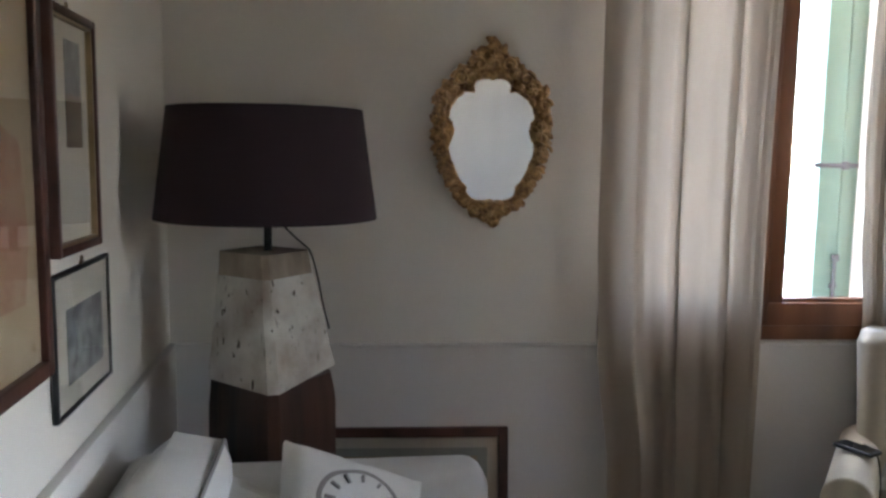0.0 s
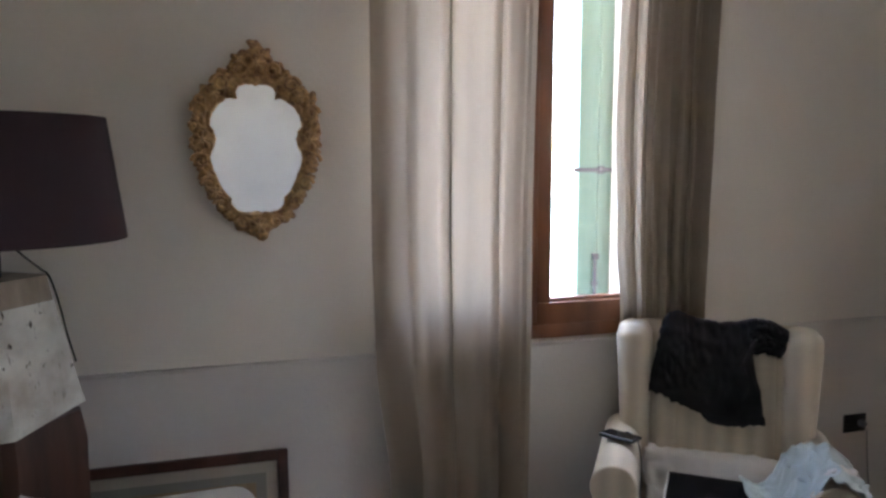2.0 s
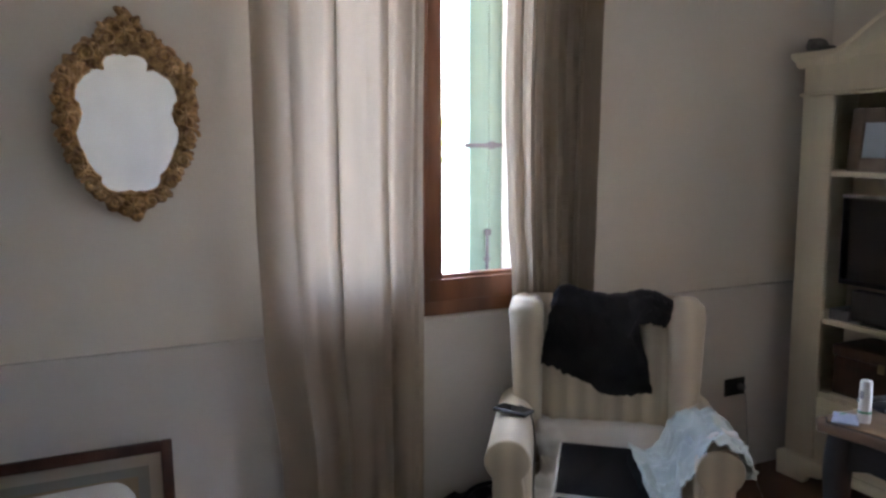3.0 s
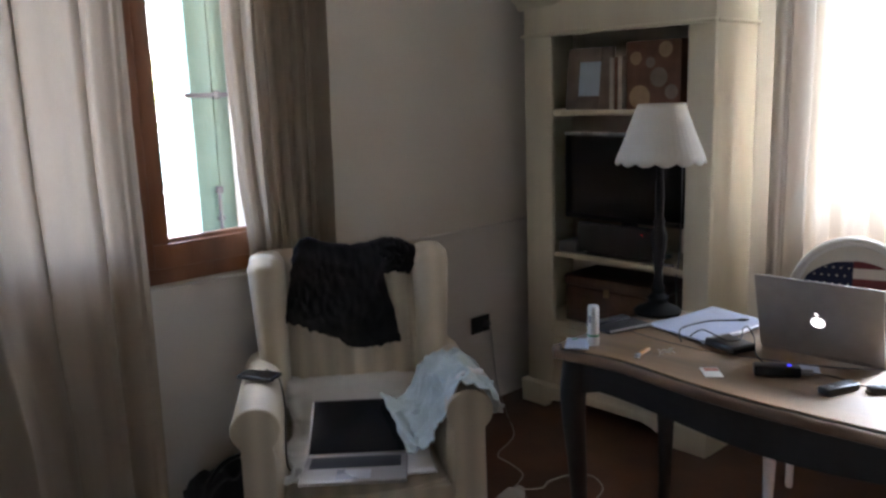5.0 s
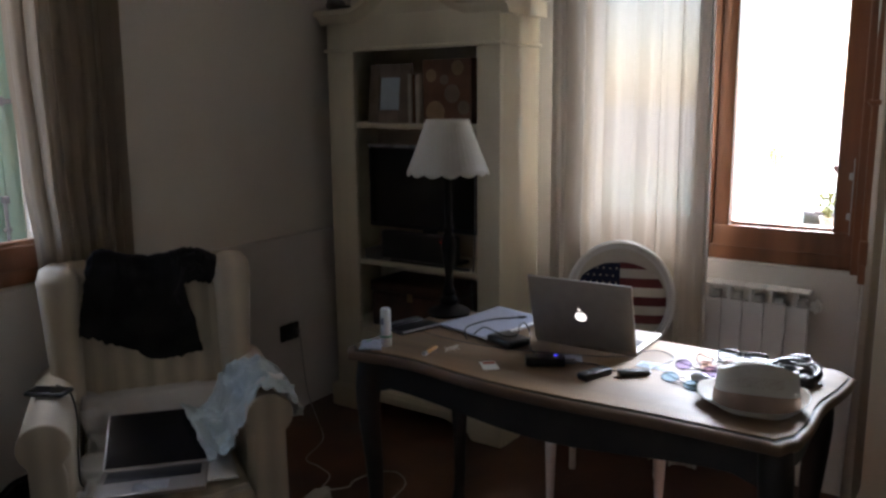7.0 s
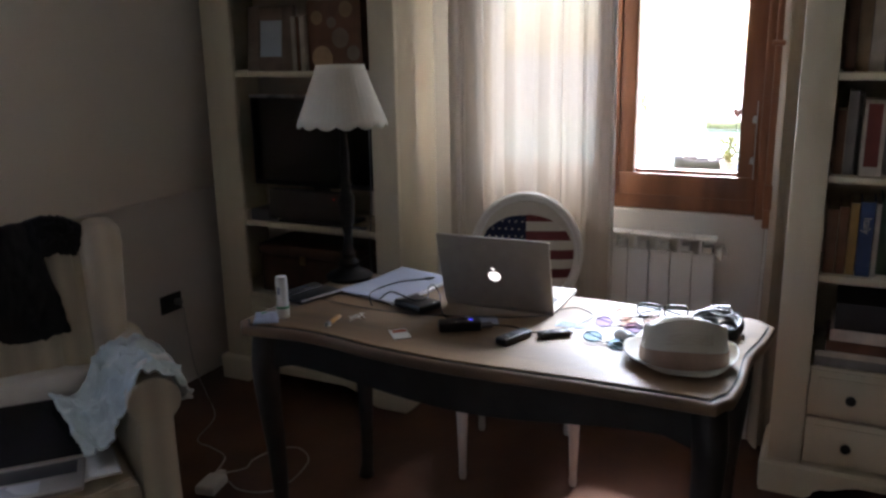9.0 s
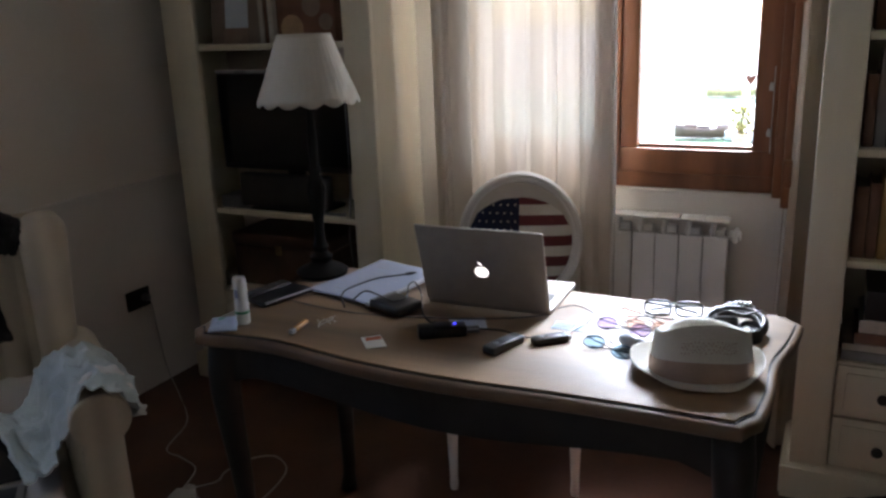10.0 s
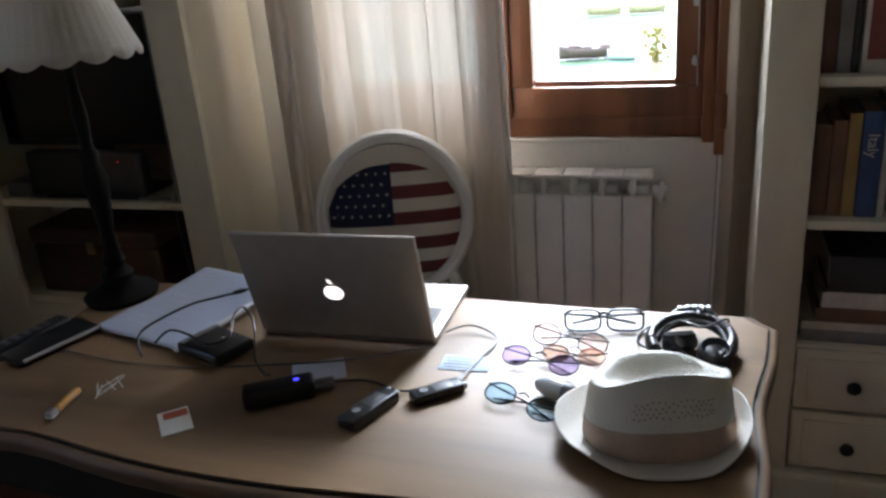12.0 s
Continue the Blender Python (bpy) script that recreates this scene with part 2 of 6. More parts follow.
PANE = glass("window_pane")
LENS_CLEAR = glass("clear_lens", (0.9, 0.93, 0.95))
LENS_BLUE = glass("blue_lens", (0.70, 0.86, 0.96))
LENS_PURPLE = glass("purple_lens", (0.78, 0.70, 0.88))
LENS_ROSE = glass("rose_lens", (0.94, 0.84, 0.80))


# ---- building blocks ----
class Geo:
    """Collects pieces of one part."""

    def __init__(self):
        self.bm = bmesh.new()

    def _take(self, other, m=None):
        if m is not None:
            bmesh.ops.transform(other, matrix=m, verts=other.verts)
        me = bpy.data.meshes.new("tmp")
        other.to_mesh(me)
        other.free()
        self.bm.from_mesh(me)
        bpy.data.meshes.remove(me)
        return self

    def box(self, center, size, bevel=0.0, seg=2, m=None, taper=1.0, shift=0.0):
        b = bmesh.new()
        bmesh.ops.create_cube(b, size=1)
        for v in b.verts:
            k = taper if v.co.z > 0 else 1.0
            v.co = Vector((v.co.x * size[0] * k, v.co.y * size[1] * k + (shift if v.co.z > 0 else 0), v.co.z * size[2]))
        if bevel:
            bmesh.ops.bevel(b, geom=b.edges[:], offset=bevel, segments=seg, profile=0.5, affect="EDGES", clamp_overlap=True)
        t = Matrix.Translation(center)
        return self._take(b, t @ m if m is not None else t)

    def span(self, a, b, bevel=0.0, seg=2):
        c = [(p + q) / 2 for p, q in zip(a, b)]
        return self.box(c, [abs(q - p) for p, q in zip(a, b)], bevel, seg)

    def lathe(self, profile, center=(0, 0, 0), seg=32, m=None, closed=True, squash=(1, 1)):
        b = bmesh.new()
        rings = []
        for r, z in profile:
            rings.append([b.verts.new((r * squash[0] * math.cos(2 * math.pi * i / seg), r * squash[1] * math.sin(2 * math.pi * i / seg), z)) for i in range(seg)])
        for p, q in zip(rings, rings[1:]):
            for i in range(seg):
                b.faces.new((p[i], p[(i + 1) % seg], q[(i + 1) % seg], q[i]))
        if closed:
            b.faces.new(rings[0][::-1]), b.faces.new(rings[-1])
        t = Matrix.Translation(center)
        return self._take(b, t @ m if m is not None else t)

    def tube(self, pts, r, seg=8, radii=None):
        pts = [Vector(p) for p in pts]
        b = bmesh.new()
        rings, up = [], None
        for i, p in enumerate(pts):
            d = (pts[min(i + 1, len(pts) - 1)] - pts[max(i - 1, 0)]).normalized()
            if up is None:
                up = d.orthogonal().normalized()
            up = (up - d * up.dot(d)).normalized()
            side = d.cross(up)
            rad = radii[i] if radii else r
            rings.append([b.verts.new(p + rad * (math.cos(2 * math.pi * k / seg) * up + math.sin(2 * math.pi * k / seg) * side)) for k in range(seg)])
        for p, q in zip(rings, rings[1:]):
            for k in range(seg):
                b.faces.new((p[k], p[(k + 1) % seg], q[(k + 1) % seg], q[k]))
        b.faces.new(rings[0][::-1]), b.faces.new(rings[-1])
        return self._take(b)

    def grid(self, fn, nu, nv, closed_u=False):
        b = bmesh.new()
        vs = [[b.verts.new(fn(i / (nu if closed_u else nu - 1), j / (nv - 1))) for i in range(nu)] for j in range(nv)]
        for j in range(nv - 1):
            for i in range(nu if closed_u else nu - 1):
                k = (i + 1) % nu
                b.faces.new((vs[j][i], vs[j][k], vs[j + 1][k], vs[j + 1][i]))
        return self._take(b)

    def slab(self, outline, z0, z1, bevel=0.0, seg=2, m=None):
        """A flat slab of any outline (list of x, y)."""
        b = bmesh.new()
        f = b.faces.new([b.verts.new((x, y, z0)) for x, y in outline])
        top = bmesh.ops.extrude_face_region(b, geom=[f])["geom"]
        bmesh.ops.translate(b, vec=(0, 0, z1 - z0), verts=[g for g in top if isinstance(g, bmesh.types.BMVert)])
        bmesh.ops.recalc_face_normals(b, faces=b.faces[:])
        if bevel:
            edges = [e for e in b.edges if abs(e.verts[0].co.z - e.verts[1].co.z) < 1e-6]
            bmesh.ops.bevel(b, geom=edges, offset=bevel, segments=seg, profile=0.5, affect="EDGES", clamp_overlap=True)
        return self._take(b, m)

    def ball(self, center, size, seg=16, m=None):
        b = bmesh.new()
        bmesh.ops.create_uvsphere(b, u_segments=seg, v_segments=max(6, seg // 2), radius=1)
        for v in b.verts:
            v.co = Vector((v.co.x * size[0], v.co.y * size[1], v.co.z * size[2]))
        t = Matrix.Translation(center)
        return self._take(b, t @ m if m is not None else t)

    def cushion(self, center, size, n=14, m=None, power=2.6, wobble=0.0, edge=0.25, ears=0.05):
        """A stuffed cushion, thick in the middle and pinched along its rim."""
        b = bmesh.new()
        hx, hy, hz = size[0] / 2, size[1] / 2, size[2] / 2
        sheets = []
        for s in (1, -1):
            rows = []
            for j in range(n + 1):
                row = []
                for i in range(n + 1):
                    u, v = 2 * i / n - 1, 2 * j / n - 1
                    k = ((1 - abs(u) ** power) * (1 - abs(v) ** power)) ** 0.45
                    pull = 1 - ears * (1 - abs(u * v))
                    w = wobble * noise.noise(Vector((u * 2, v * 2, s * 3 + center[0] * 7)))
                    row.append((u * hx * pull, v * hy * pull, s * hz * (edge + (1 - edge) * k) + w * k))
                rows.append(row)
            sheets.append(rows)
        tops = [[[b.verts.new(c) for c in r] for r in sh] for sh in sheets]
        for t, flip in zip(tops, (False, True)):
            for j in range(n):
                for i in range(n):
                    f = (t[j][i], t[j][i + 1], t[j + 1][i + 1], t[j + 1][i])
                    b.faces.new(f[::-1] if flip else f)
        ring = [(0, i) for i in range(n)] + [(j, n) for j in range(n)] + [(n, n - i) for i in range(n)] + [(n - j, 0) for j in range(n)]
        for (a, c), (d, e) in zip(ring, ring[1:] + ring[:1]):
            b.faces.new((tops[0][a][c], tops[1][a][c], tops[1][d][e], tops[0][d][e]))
        t = Matrix.Translation(center)
        return self._take(b, t @ m if m is not None else t)


def link(name, geo, mat, parent=None, label="", m=None, sharp=38):
    bm = geo.bm if isinstance(geo, Geo) else geo
    me = bpy.data.meshes.new(name)
    bmesh.ops.recalc_face_normals(bm, faces=bm.faces[:])
    bm.to_mesh(me)
    bm.free()
    me.materials.append(mat)
    me.polygons.foreach_set("use_smooth", [True] * len(me.polygons))
    me.set_sharp_from_angle(angle=radians(sharp))
    ob = new(name, me)
    if parent:
        ob.parent = parent
    if m is not None:
        ob.matrix_basis = m
    if label:
        tagged(ob, label)
    return ob


def part(name, geo, mat, parent, label="", m=None, sharp=38):
    return link(name, geo, mat, parent, label, m, sharp)


def thing(name, label, category, m=None, group="", kind=""):
    ob = new(name)
    ob.empty_display_size = 0.1
    ob.matrix_basis = m if m is not None else Matrix()
    return tagged(ob, label, category, group, kind)


def add_solid(ob, thick, offset=0.0):
    mod = ob.modifiers.new("thickness", "SOLIDIFY")
    mod.thickness, mod.offset = thick, offset
    return ob


def smooth_path(pts, n=8):
    """Catmull-Rom through the points."""
    pts = [Vector(p) for p in pts]
    out = []
    for i in range(len(pts) - 1):
        a, b, c, d = pts[max(i - 1, 0)], pts[i], pts[i + 1], pts[min(i + 2, len(pts) - 1)]
        for k in range(n):
            t = k / n
            out.append(0.5 * (2 * b + (c - a) * t + (2 * a - 5 * b + 4 * c - d) * t * t + (3 * b - a - 3 * c + d) * t ** 3))
    return out + [pts[-1]]


# ---- the room ----
NORTH, EAST, SOUTH, TOP = 4.27, 3.98, -1.35, 2.75
WEST = Matrix.Translation((-0.295, NORTH, 0)) @ Matrix(((0.0716, 0.9974, 0, 0), (-0.9974, 0.0716, 0, 0), (0, 0, 1, 0), (0, 0, 0, 1)))
# in WEST's frame x runs southwards along the wall and y into the room
W1 = (1.235, 2.41, 0.895, 2.45)
W2 = (1.815, 3.03, 0.885, 2.45)
THICK = 0.40


def wall_with_hole(name, label, horizontal, span, z1, at, hole):
    """A wall along x (horizontal) or y, its inner face at 'at', with one opening (from, to, bottom, top)."""
    g = Geo()
    cuts = [(span[0], hole[0], 0, z1), (hole[1], span[1], 0, z1), (hole[0], hole[1], 0, hole[2]), (hole[0], hole[1], hole[3], z1)]
    for a, b, c, d in cuts:
        if horizontal:
            g.span((a, at, c), (b, at + THICK, d))
        else:
            g.span((at, a, c), (at + THICK, b, d))
    bmesh.ops.remove_doubles(g.bm, verts=g.bm.verts, dist=1e-4)
    return tagged(link(name, g, WALL), label, "wall", kind="structure")


tagged(link("floor", Geo().slab([(-0.40, NORTH + 0.4), (-0.82, SOUTH - 0.4), (EAST + 0.4, SOUTH - 0.4), (EAST + 0.4, NORTH + 0.4)], -0.25, 0), FLOOR), "dark reddish-brown polished tile floor", "floor", kind="structure")
tagged(link("ceiling", Geo().slab([(-0.40, NORTH + 0.4), (-0.82, SOUTH - 0.4), (EAST + 0.4, SOUTH - 0.4), (EAST + 0.4, NORTH + 0.4)], TOP, TOP + 0.25), CEIL), "plain white plaster ceiling", "ceiling", kind="structure")
wall_with_hole("wall_north", "warm white plaster wall with one window", True, (-1.2, EAST + THICK), TOP, NORTH, W1)
wall_with_hole("wall_east", "warm white plaster wall between two bookcases", False, (SOUTH - THICK, NORTH), TOP, EAST, W2)
tagged(link("wall_west", Geo().span((-0.02, -0.35, 0), (6.2, 0, TOP)), WALL, m=WEST), "warm white plaster wall hung with framed prints", "wall", kind="structure")
W3 = (0.70, 2.15, 0.95, 2.45)
wall_with_hole("wall_south", "warm white plaster wall with a curtained window", True, (-1.2, EAST), TOP, SOUTH - THICK, W3)
DADO = 0.883


def dado(a, b, m=None):
    g = Geo().span((a, -0.022, 0), (b, 0.001, DADO - 0.012)).box(((a + b) / 2, -0.012, DADO - 0.006), (b - a, 0.026, 0.012), 0.004)
    return tagged(link("trim", g, WALL_LOW, m=m), "plain painted dado with a narrow rounded ledge", "trim", kind="structure")


dado(-0.27, EAST - 0.002, Matrix.Translation((0, NORTH, 0)))
dado(0, 5.5, WEST @ pose(5.5, 0, 0, 0, 0, 180))
dado(-1.2, 0.0, Matrix.Translation((EAST, 3.18, 0)) @ pose(0, 0, 0, 0, 0, -90) @ pose(1.38, 0, 0))


def window(name, label, m, width, z0, z1, mid, latch):
    """In its own frame x runs along the wall and -y into the room; the frame's inner face lies at y = 0."""
    w = thing(name, label, "window", m, kind="structure")
    fr = 0.055
    g = Geo()
    g.span((0, -0.012, z0), (fr, 0.06, z1), 0.004).span((width - fr, -0.012, z0), (width, 0.06, z1), 0.004)
    g.span((fr, -0.012, z0), (width - fr, 0.06, z0 + 0.06), 0.004).span((fr, -0.012, z1 - 0.06), (width - fr, 0.06, z1), 0.004)
    part("window_frame", g, WOOD_WIN, w)
    g = Geo().span((-0.02, 0.06, z0 - 0.04), (width + 0.02, THICK + 0.05, z0 + 0.012), 0.006)
    part("window_sill", g, BANK, w, "pale stone outer sill")
    for a, b in ((fr - 0.006, mid - 0.002), (mid + 0.002, width - fr + 0.006)):
        leaf = part("casement", Geo().span((a, -0.02, z0 + 0.055), (b, -0.004, z0 + 0.14), 0.004).span((a, -0.02, z1 - 0.13), (b, -0.004, z1 - 0.055), 0.004)
                    .span((a, -0.02, z0 + 0.14), (a + 0.075, 0.035, z1 - 0.13), 0.004).span((b - 0.075, -0.02, z0 + 0.14), (b, 0.035, z1 - 0.13), 0.004)
                    .span((a + 0.075, 0.0, z0 + 0.09), (b - 0.075, 0.035, z0 + 0.155), 0.006).span((a + 0.075, 0.0, z1 - 0.145), (b - 0.075, 0.035, z1 - 0.09), 0.006), WOOD_WIN, w)
        pane = part("pane", Geo().span((a + 0.07, 0.010, z0 + 0.15), (b - 0.07, 0.014, z1 - 0.14)), PANE, leaf, "clear window glass")
        pane.visible_shadow = False
    part("cover_strip", Geo().span((mid - 0.016, -0.030, z0 + 0.062), (mid + 0.016, -0.0205, z1 - 0.062), 0.004, 3), WOOD_WIN, w)
    if latch:
        g = Geo().box((mid - 0.03, -0.023, 1.475), (0.020, 0.006, 0.105), 0.003).tube([(mid - 0.03, -0.025, 1.49), (mid - 0.03, -0.052, 1.49), (mid - 0.03, -0.056, 1.425)], 0.006)
        part("handle", g, BRASS_DULL, w, "dull brass window handle")
    return w


window("window_1", "brown wooden double casement window with clear panes", Matrix.Translation((W1[0], NORTH, 0)), W1[1] - W1[0], W1[2], W1[3], 0.605, True)
w2 = window("window_2", "brown wooden double casement window, sunlit outside", Matrix.Translation((EAST, W2[1], 0)) @ pose(0, 0, 0, 0, 0, -90), W2[1] - W2[0], W2[2], W2[3], 0.6375, False)
g = Geo().span((1.164, -0.06, 0.88), (1.194, -0.012, 2.46), 0.005).span((1.194, -0.09, 0.855), (1.222, -0.002, 2.46), 0.005)
g.box((1.21, -0.10, 1.50), (0.05, 0.02, 0.018), 0.004).box((1.208, -0.09, 0.97), (0.03, 0.03, 0.09), 0.006)
part("jamb_board", g, WOOD_WIN, w2, "projecting brown wooden edge board")
for z in (1.085, 1.232):
    part("hinge", Geo().tube([(1.144, -0.024, z - 0.010), (1.144, -0.024, z + 0.010)], 0.0045, 10).ball((1.140, -0.026, z + 0.013), (0.006, 0.005, 0.005), 10).box((1.138, -0.0215, z), (0.012, 0.003, 0.018), 0.001), CHROME, w2, "small bright steel hinge")
# rod added to draw the line of light between casement and frame
part("gap_light_rod", Geo().tube([(1.147, -0.0225, 1.02), (1.147, -0.0225, 1.30)], 0.0018, 6), CHROME, w2, "thin bright rod for light in the casement gap")


def curtain(label, m, edges, folds, amp, seed, cloth=None):
    """A pleated curtain; x along the wall, -y into the room. edges: rows of height, one edge's x, the other's, from the floor up."""
    rnd = random.Random(seed)
    ph = [rnd.uniform(0, 6.28) for _ in range(8)]
    z0, z1 = edges[0][0], edges[-1][0]

    def sides(z):
        for p, q in zip(edges, edges[1:]):
            if z <= q[0]:
                k = (z - p[0]) / (q[0] - p[0])
                k = k * k * (3 - 2 * k)
                return p[1] + (q[1] - p[1]) * k, p[2] + (q[2] - p[2]) * k
        return edges[-1][1:]

    def fn(u, v):
        z = z0 + (z1 - z0) * v
        low = 1 - v
        k = u + 0.020 * math.sin(4 * math.pi * u + ph[0]) + 0.012 * math.sin(4 * low + ph[5] + 5 * u) * low
        wave = math.sin(2 * math.pi * folds * k + ph[1]) + 0.38 * math.sin(2 * math.pi * folds * 1.73 * k + ph[2]) + 0.16 * math.sin(2 * math.pi * folds * 2.9 * k + ph[4] + low)
        crease = 0.06 * math.sin(2 * math.pi * folds * 6.3 * k + ph[6]) * (0.5 + 0.5 * math.sin(3 * u + ph[7]))
        a = amp * (0.7 + 0.35 * low + 0.25 * math.sin(3.1 * u + ph[3]))
        left, right = sides(z)
        sway = 0.35 * amp * math.cos(2 * math.pi * folds * k + ph[1]) * min(1, 6 * u, 6 * (1 - u))
        slack = 0.010 * noise.noise(Vector((u * 5 + seed, z * 1.6, seed)))
        return Vector((left + (right - left) * u + sway, -0.055 - a * 0.5 * (wave + crease) - slack, z))

    return tagged(link("curtain", Geo().grid(fn, int(folds * 44), 64), cloth or LINEN, m=m, sharp=80), label, "curtain", "window curtains")


HANG = TOP - 0.02
curtain("beige linen curtain hanging in soft folds beside the window", Matrix.Translation((0, NORTH - 0.068, 0)),
        [(0.02, 1.295, 1.765), (0.40, 1.262, 1.772), (0.90, 1.212, 1.780), (1.35, 1.200, 1.776), (HANG, 1.196, 1.80)], 3.6, 0.075, 3)
curtain("pale linen curtain drawn across a sunny window", Matrix.Translation((2.25, SOUTH + 0.012, 0)) @ pose(0, 0, 0, 0, 0, 180), [(0.02, 0, 1.70), (HANG, 0, 1.70)], 6, 0.004, 31, LINED)
curtain("beige linen curtain gathered beside the window behind an armchair", Matrix.Translation((0, NORTH - 0.01, 0)),
        [(0.02, 2.215, 2.545), (0.96, 2.190, 2.556), (1.30, 2.163, 2.566), (1.66, 2.149, 2.576), (HANG, 2.180, 2.60)], 8, 0.05, 8)
sheer = curtain("sheer beige linen curtain glowing in front of the sunny window", Matrix.Translation((EAST - 0.085, 3.055, 0)) @ pose(0, 0, 0, 0, 0, -90), [(0.02, 0.005, 0.692), (HANG, 0, 0.678)], 6.5, 0.042, 12, SHEER)
# strip added for the bright, window-lit edge of the sheer curtain
part("hem", Geo().tube([(0.692 - 0.005 * z + 0.004 * math.sin(2.3 * z), -0.060 - 0.008 * math.sin(3.1 * z + 1), z) for z in (0.03 + 0.1 * k for k in range(27))], 0.008, 8), LIT_EDGE, sheer, "white strip for window light on the curtain's hem")
side = curtain("beige linen curtain drawn aside next to a bookcase", Matrix.Translation((EAST - 0.05, 1.840, 0)) @ pose(0, 0, 0, 0, 0, -90), [(0.02, 0.004, 0.19), (0.86, 0.012, 0.185), (HANG, 0, 0.185)], 2.5, 0.06, 21)
# the side curtain's window-lit edge, drawn as a white strip
part("hem", Geo().tube([(0.010 + 0.012 * math.sin(z * 1.9) - 0.010 * (z < 0.9) * (0.9 - z), -0.030 - 0.006 * math.sin(4 * z), z) for z in (0.03 + 0.1 * k for k in range(27))], 0.005, 8), LIT_EDGE, side, "white strip for window light on the curtain's hem")

# ---- outside ----
tagged(link("ground", Geo().span((-400, -400, -3.9), (400, 400, -3.6)), BANK), "pale sunlit stone quay and ground", "ground", kind="structure")
tagged(link("water", Geo().span((22, -150, -3.598), (56, 220, -3.55)), WATER), "pale green canal water", "water", kind="structure")
sh = thing("window_shutter", "open pale green painted board shutter outside the window", "shutter", Matrix.Translation((2.255, NORTH + THICK + 0.01, 0)) @ pose(0, 0, 0, 0, 0, 4))
for i in range(5):
    part("board", Geo().span((i * 0.1, 0, 0.86), (i * 0.1 + 0.097, 0.035, 2.48), 0.004), SHUTTER, sh)
part("latch_bar", Geo().box((0.06, -0.018, 1.535), (0.20, 0.016, 0.02), 0.004).box((0.10, -0.02, 1.535), (0.03, 0.02, 0.035), 0.005), GREY_PLASTIC, sh, "grey iron latch bar")
part("bolt", Geo().tube([(0.085, -0.012, 0.98), (0.085, -0.012, 1.16)], 0.008).box((0.085, -0.015, 1.15), (0.03, 0.02, 0.03), 0.005).box((0.085, -0.01, 1.03), (0.03, 0.014, 0.02), 0.003), GREY_PLASTIC, sh, "grey iron bolt")


def boat(label, m, hull_mat, tarp):
    b = thing("moored_boat", label, "boat", m)

    def hull(u, v):
        k = 2 * u - 1
        w = 0.42 * max(0.0, 1 - abs(k) ** 3.2) ** 0.55 * (1 - 0.25 * max(0, k))
        a = (v - 0.5) * math.pi
        return Vector((1.05 * k, w * math.sin(a), 0.06 + (0.40 + 0.12 * k * k) * (1 - math.cos(a) ** 0.8)))

    add_solid(part("hull", Geo().grid(hull, 28, 15), hull_mat, b, sharp=70), 0.03)
    if tarp:
        part("tarpaulin", Geo().ball((-0.25, 0, 0.46), (0.62, 0.34, 0.20), 18), TARP, b, "blue tarpaulin cover")
    else:
        part("cuddy", Geo().box((0.42, 0, 0.52), (0.62, 0.50, 0.22), 0.09, 3, taper=0.8), hull_mat, b, "rounded cuddy")
    part("bench", Geo().box((-0.45 if not tarp else 0.5, 0, 0.42), (0.25, 0.62, 0.05), 0.01), WHITE_PLASTIC, b)


boat("small dark brown boat moored on the canal", pose(35.0, 6.75, -3.58, 0, 0, 100), HULL, False)
boat("small white boat with a blue cover moored on the canal", pose(34.6, 5.25, -3.58, 0, 0, 80) @ Matrix.Diagonal((0.55, 0.7, 0.7, 1)), WHITE_PLASTIC, True)
boat("faded yellow boat moored across the canal", pose(51.5, 8.05, -3.58, 0, 0, 85), YELLOW_HULL, False)
boat("faded yellow boat moored across the canal", pose(51.6, 5.6, -3.58, 0, 0, 95), YELLOW_HULL, False)


def leafy(name, label, m, size, count, seed, trunk):
    rnd = random.Random(seed)
    t = thing(name, label, "tree", m)
    g = Geo().tube([(0, 0, 0), (0.05 * size, 0, trunk * 0.6), (0, 0.04 * size, trunk + size * 0.5)], 0.1, radii=[0.07 * size, 0.05 * size, 0.02 * size])
    for k in range(6):
        a = k * 1.05 + rnd.random()
        g.tube([(0, 0, trunk * 0.7), (0.3 * size * math.cos(a), 0.3 * size * math.sin(a), trunk + 0.2 * size), (0.6 * size * math.cos(a), 0.6 * size * math.sin(a), trunk + size * 0.5)], 0.1, radii=[0.03 * size, 0.02 * size, 0.008 * size])
    part("trunk", g, BARK, t)
    verts, faces = [], []
    for k in range(count):
        d = Vector((rnd.gauss(0, 1), rnd.gauss(0, 1), rnd.gauss(0, 0.8))).normalized() * size * rnd.uniform(0.35, 1) * (1 + 0.35 * math.sin(k * 0.7))
        c = d * 0.8 + Vector((0, 0, trunk + size * 0.5))
        r = 0.09 * size
        a, b = Vector((rnd.gauss(0, 1), rnd.gauss(0, 1), rnd.gauss(0, 1))).normalized() * r, Vector((rnd.gauss(0, 1), rnd.gauss(0, 1), rnd.gauss(0, 1))).normalized() * r * 0.6
        i = len(verts)
        verts += [c - a, c + b, c + a, c - b]
        faces.append((i, i + 1, i + 2, i + 3))
    me = bpy.data.meshes.new("crown")
    me.from_pydata(verts, [], faces)
    me.materials.append(LEAF)
    ob = new("crown", me)
    ob.parent = t


leafy("tree", "sunlit pale-leaved tree beyond the window", pose(6.3, 16.5, -3.6), 1.5, 900, 4, 4.4)
leafy("bush", "sunlit pale green bush on the far bank", pose(60, 14.5, -3.6), 1.1, 400, 7, 0.5)


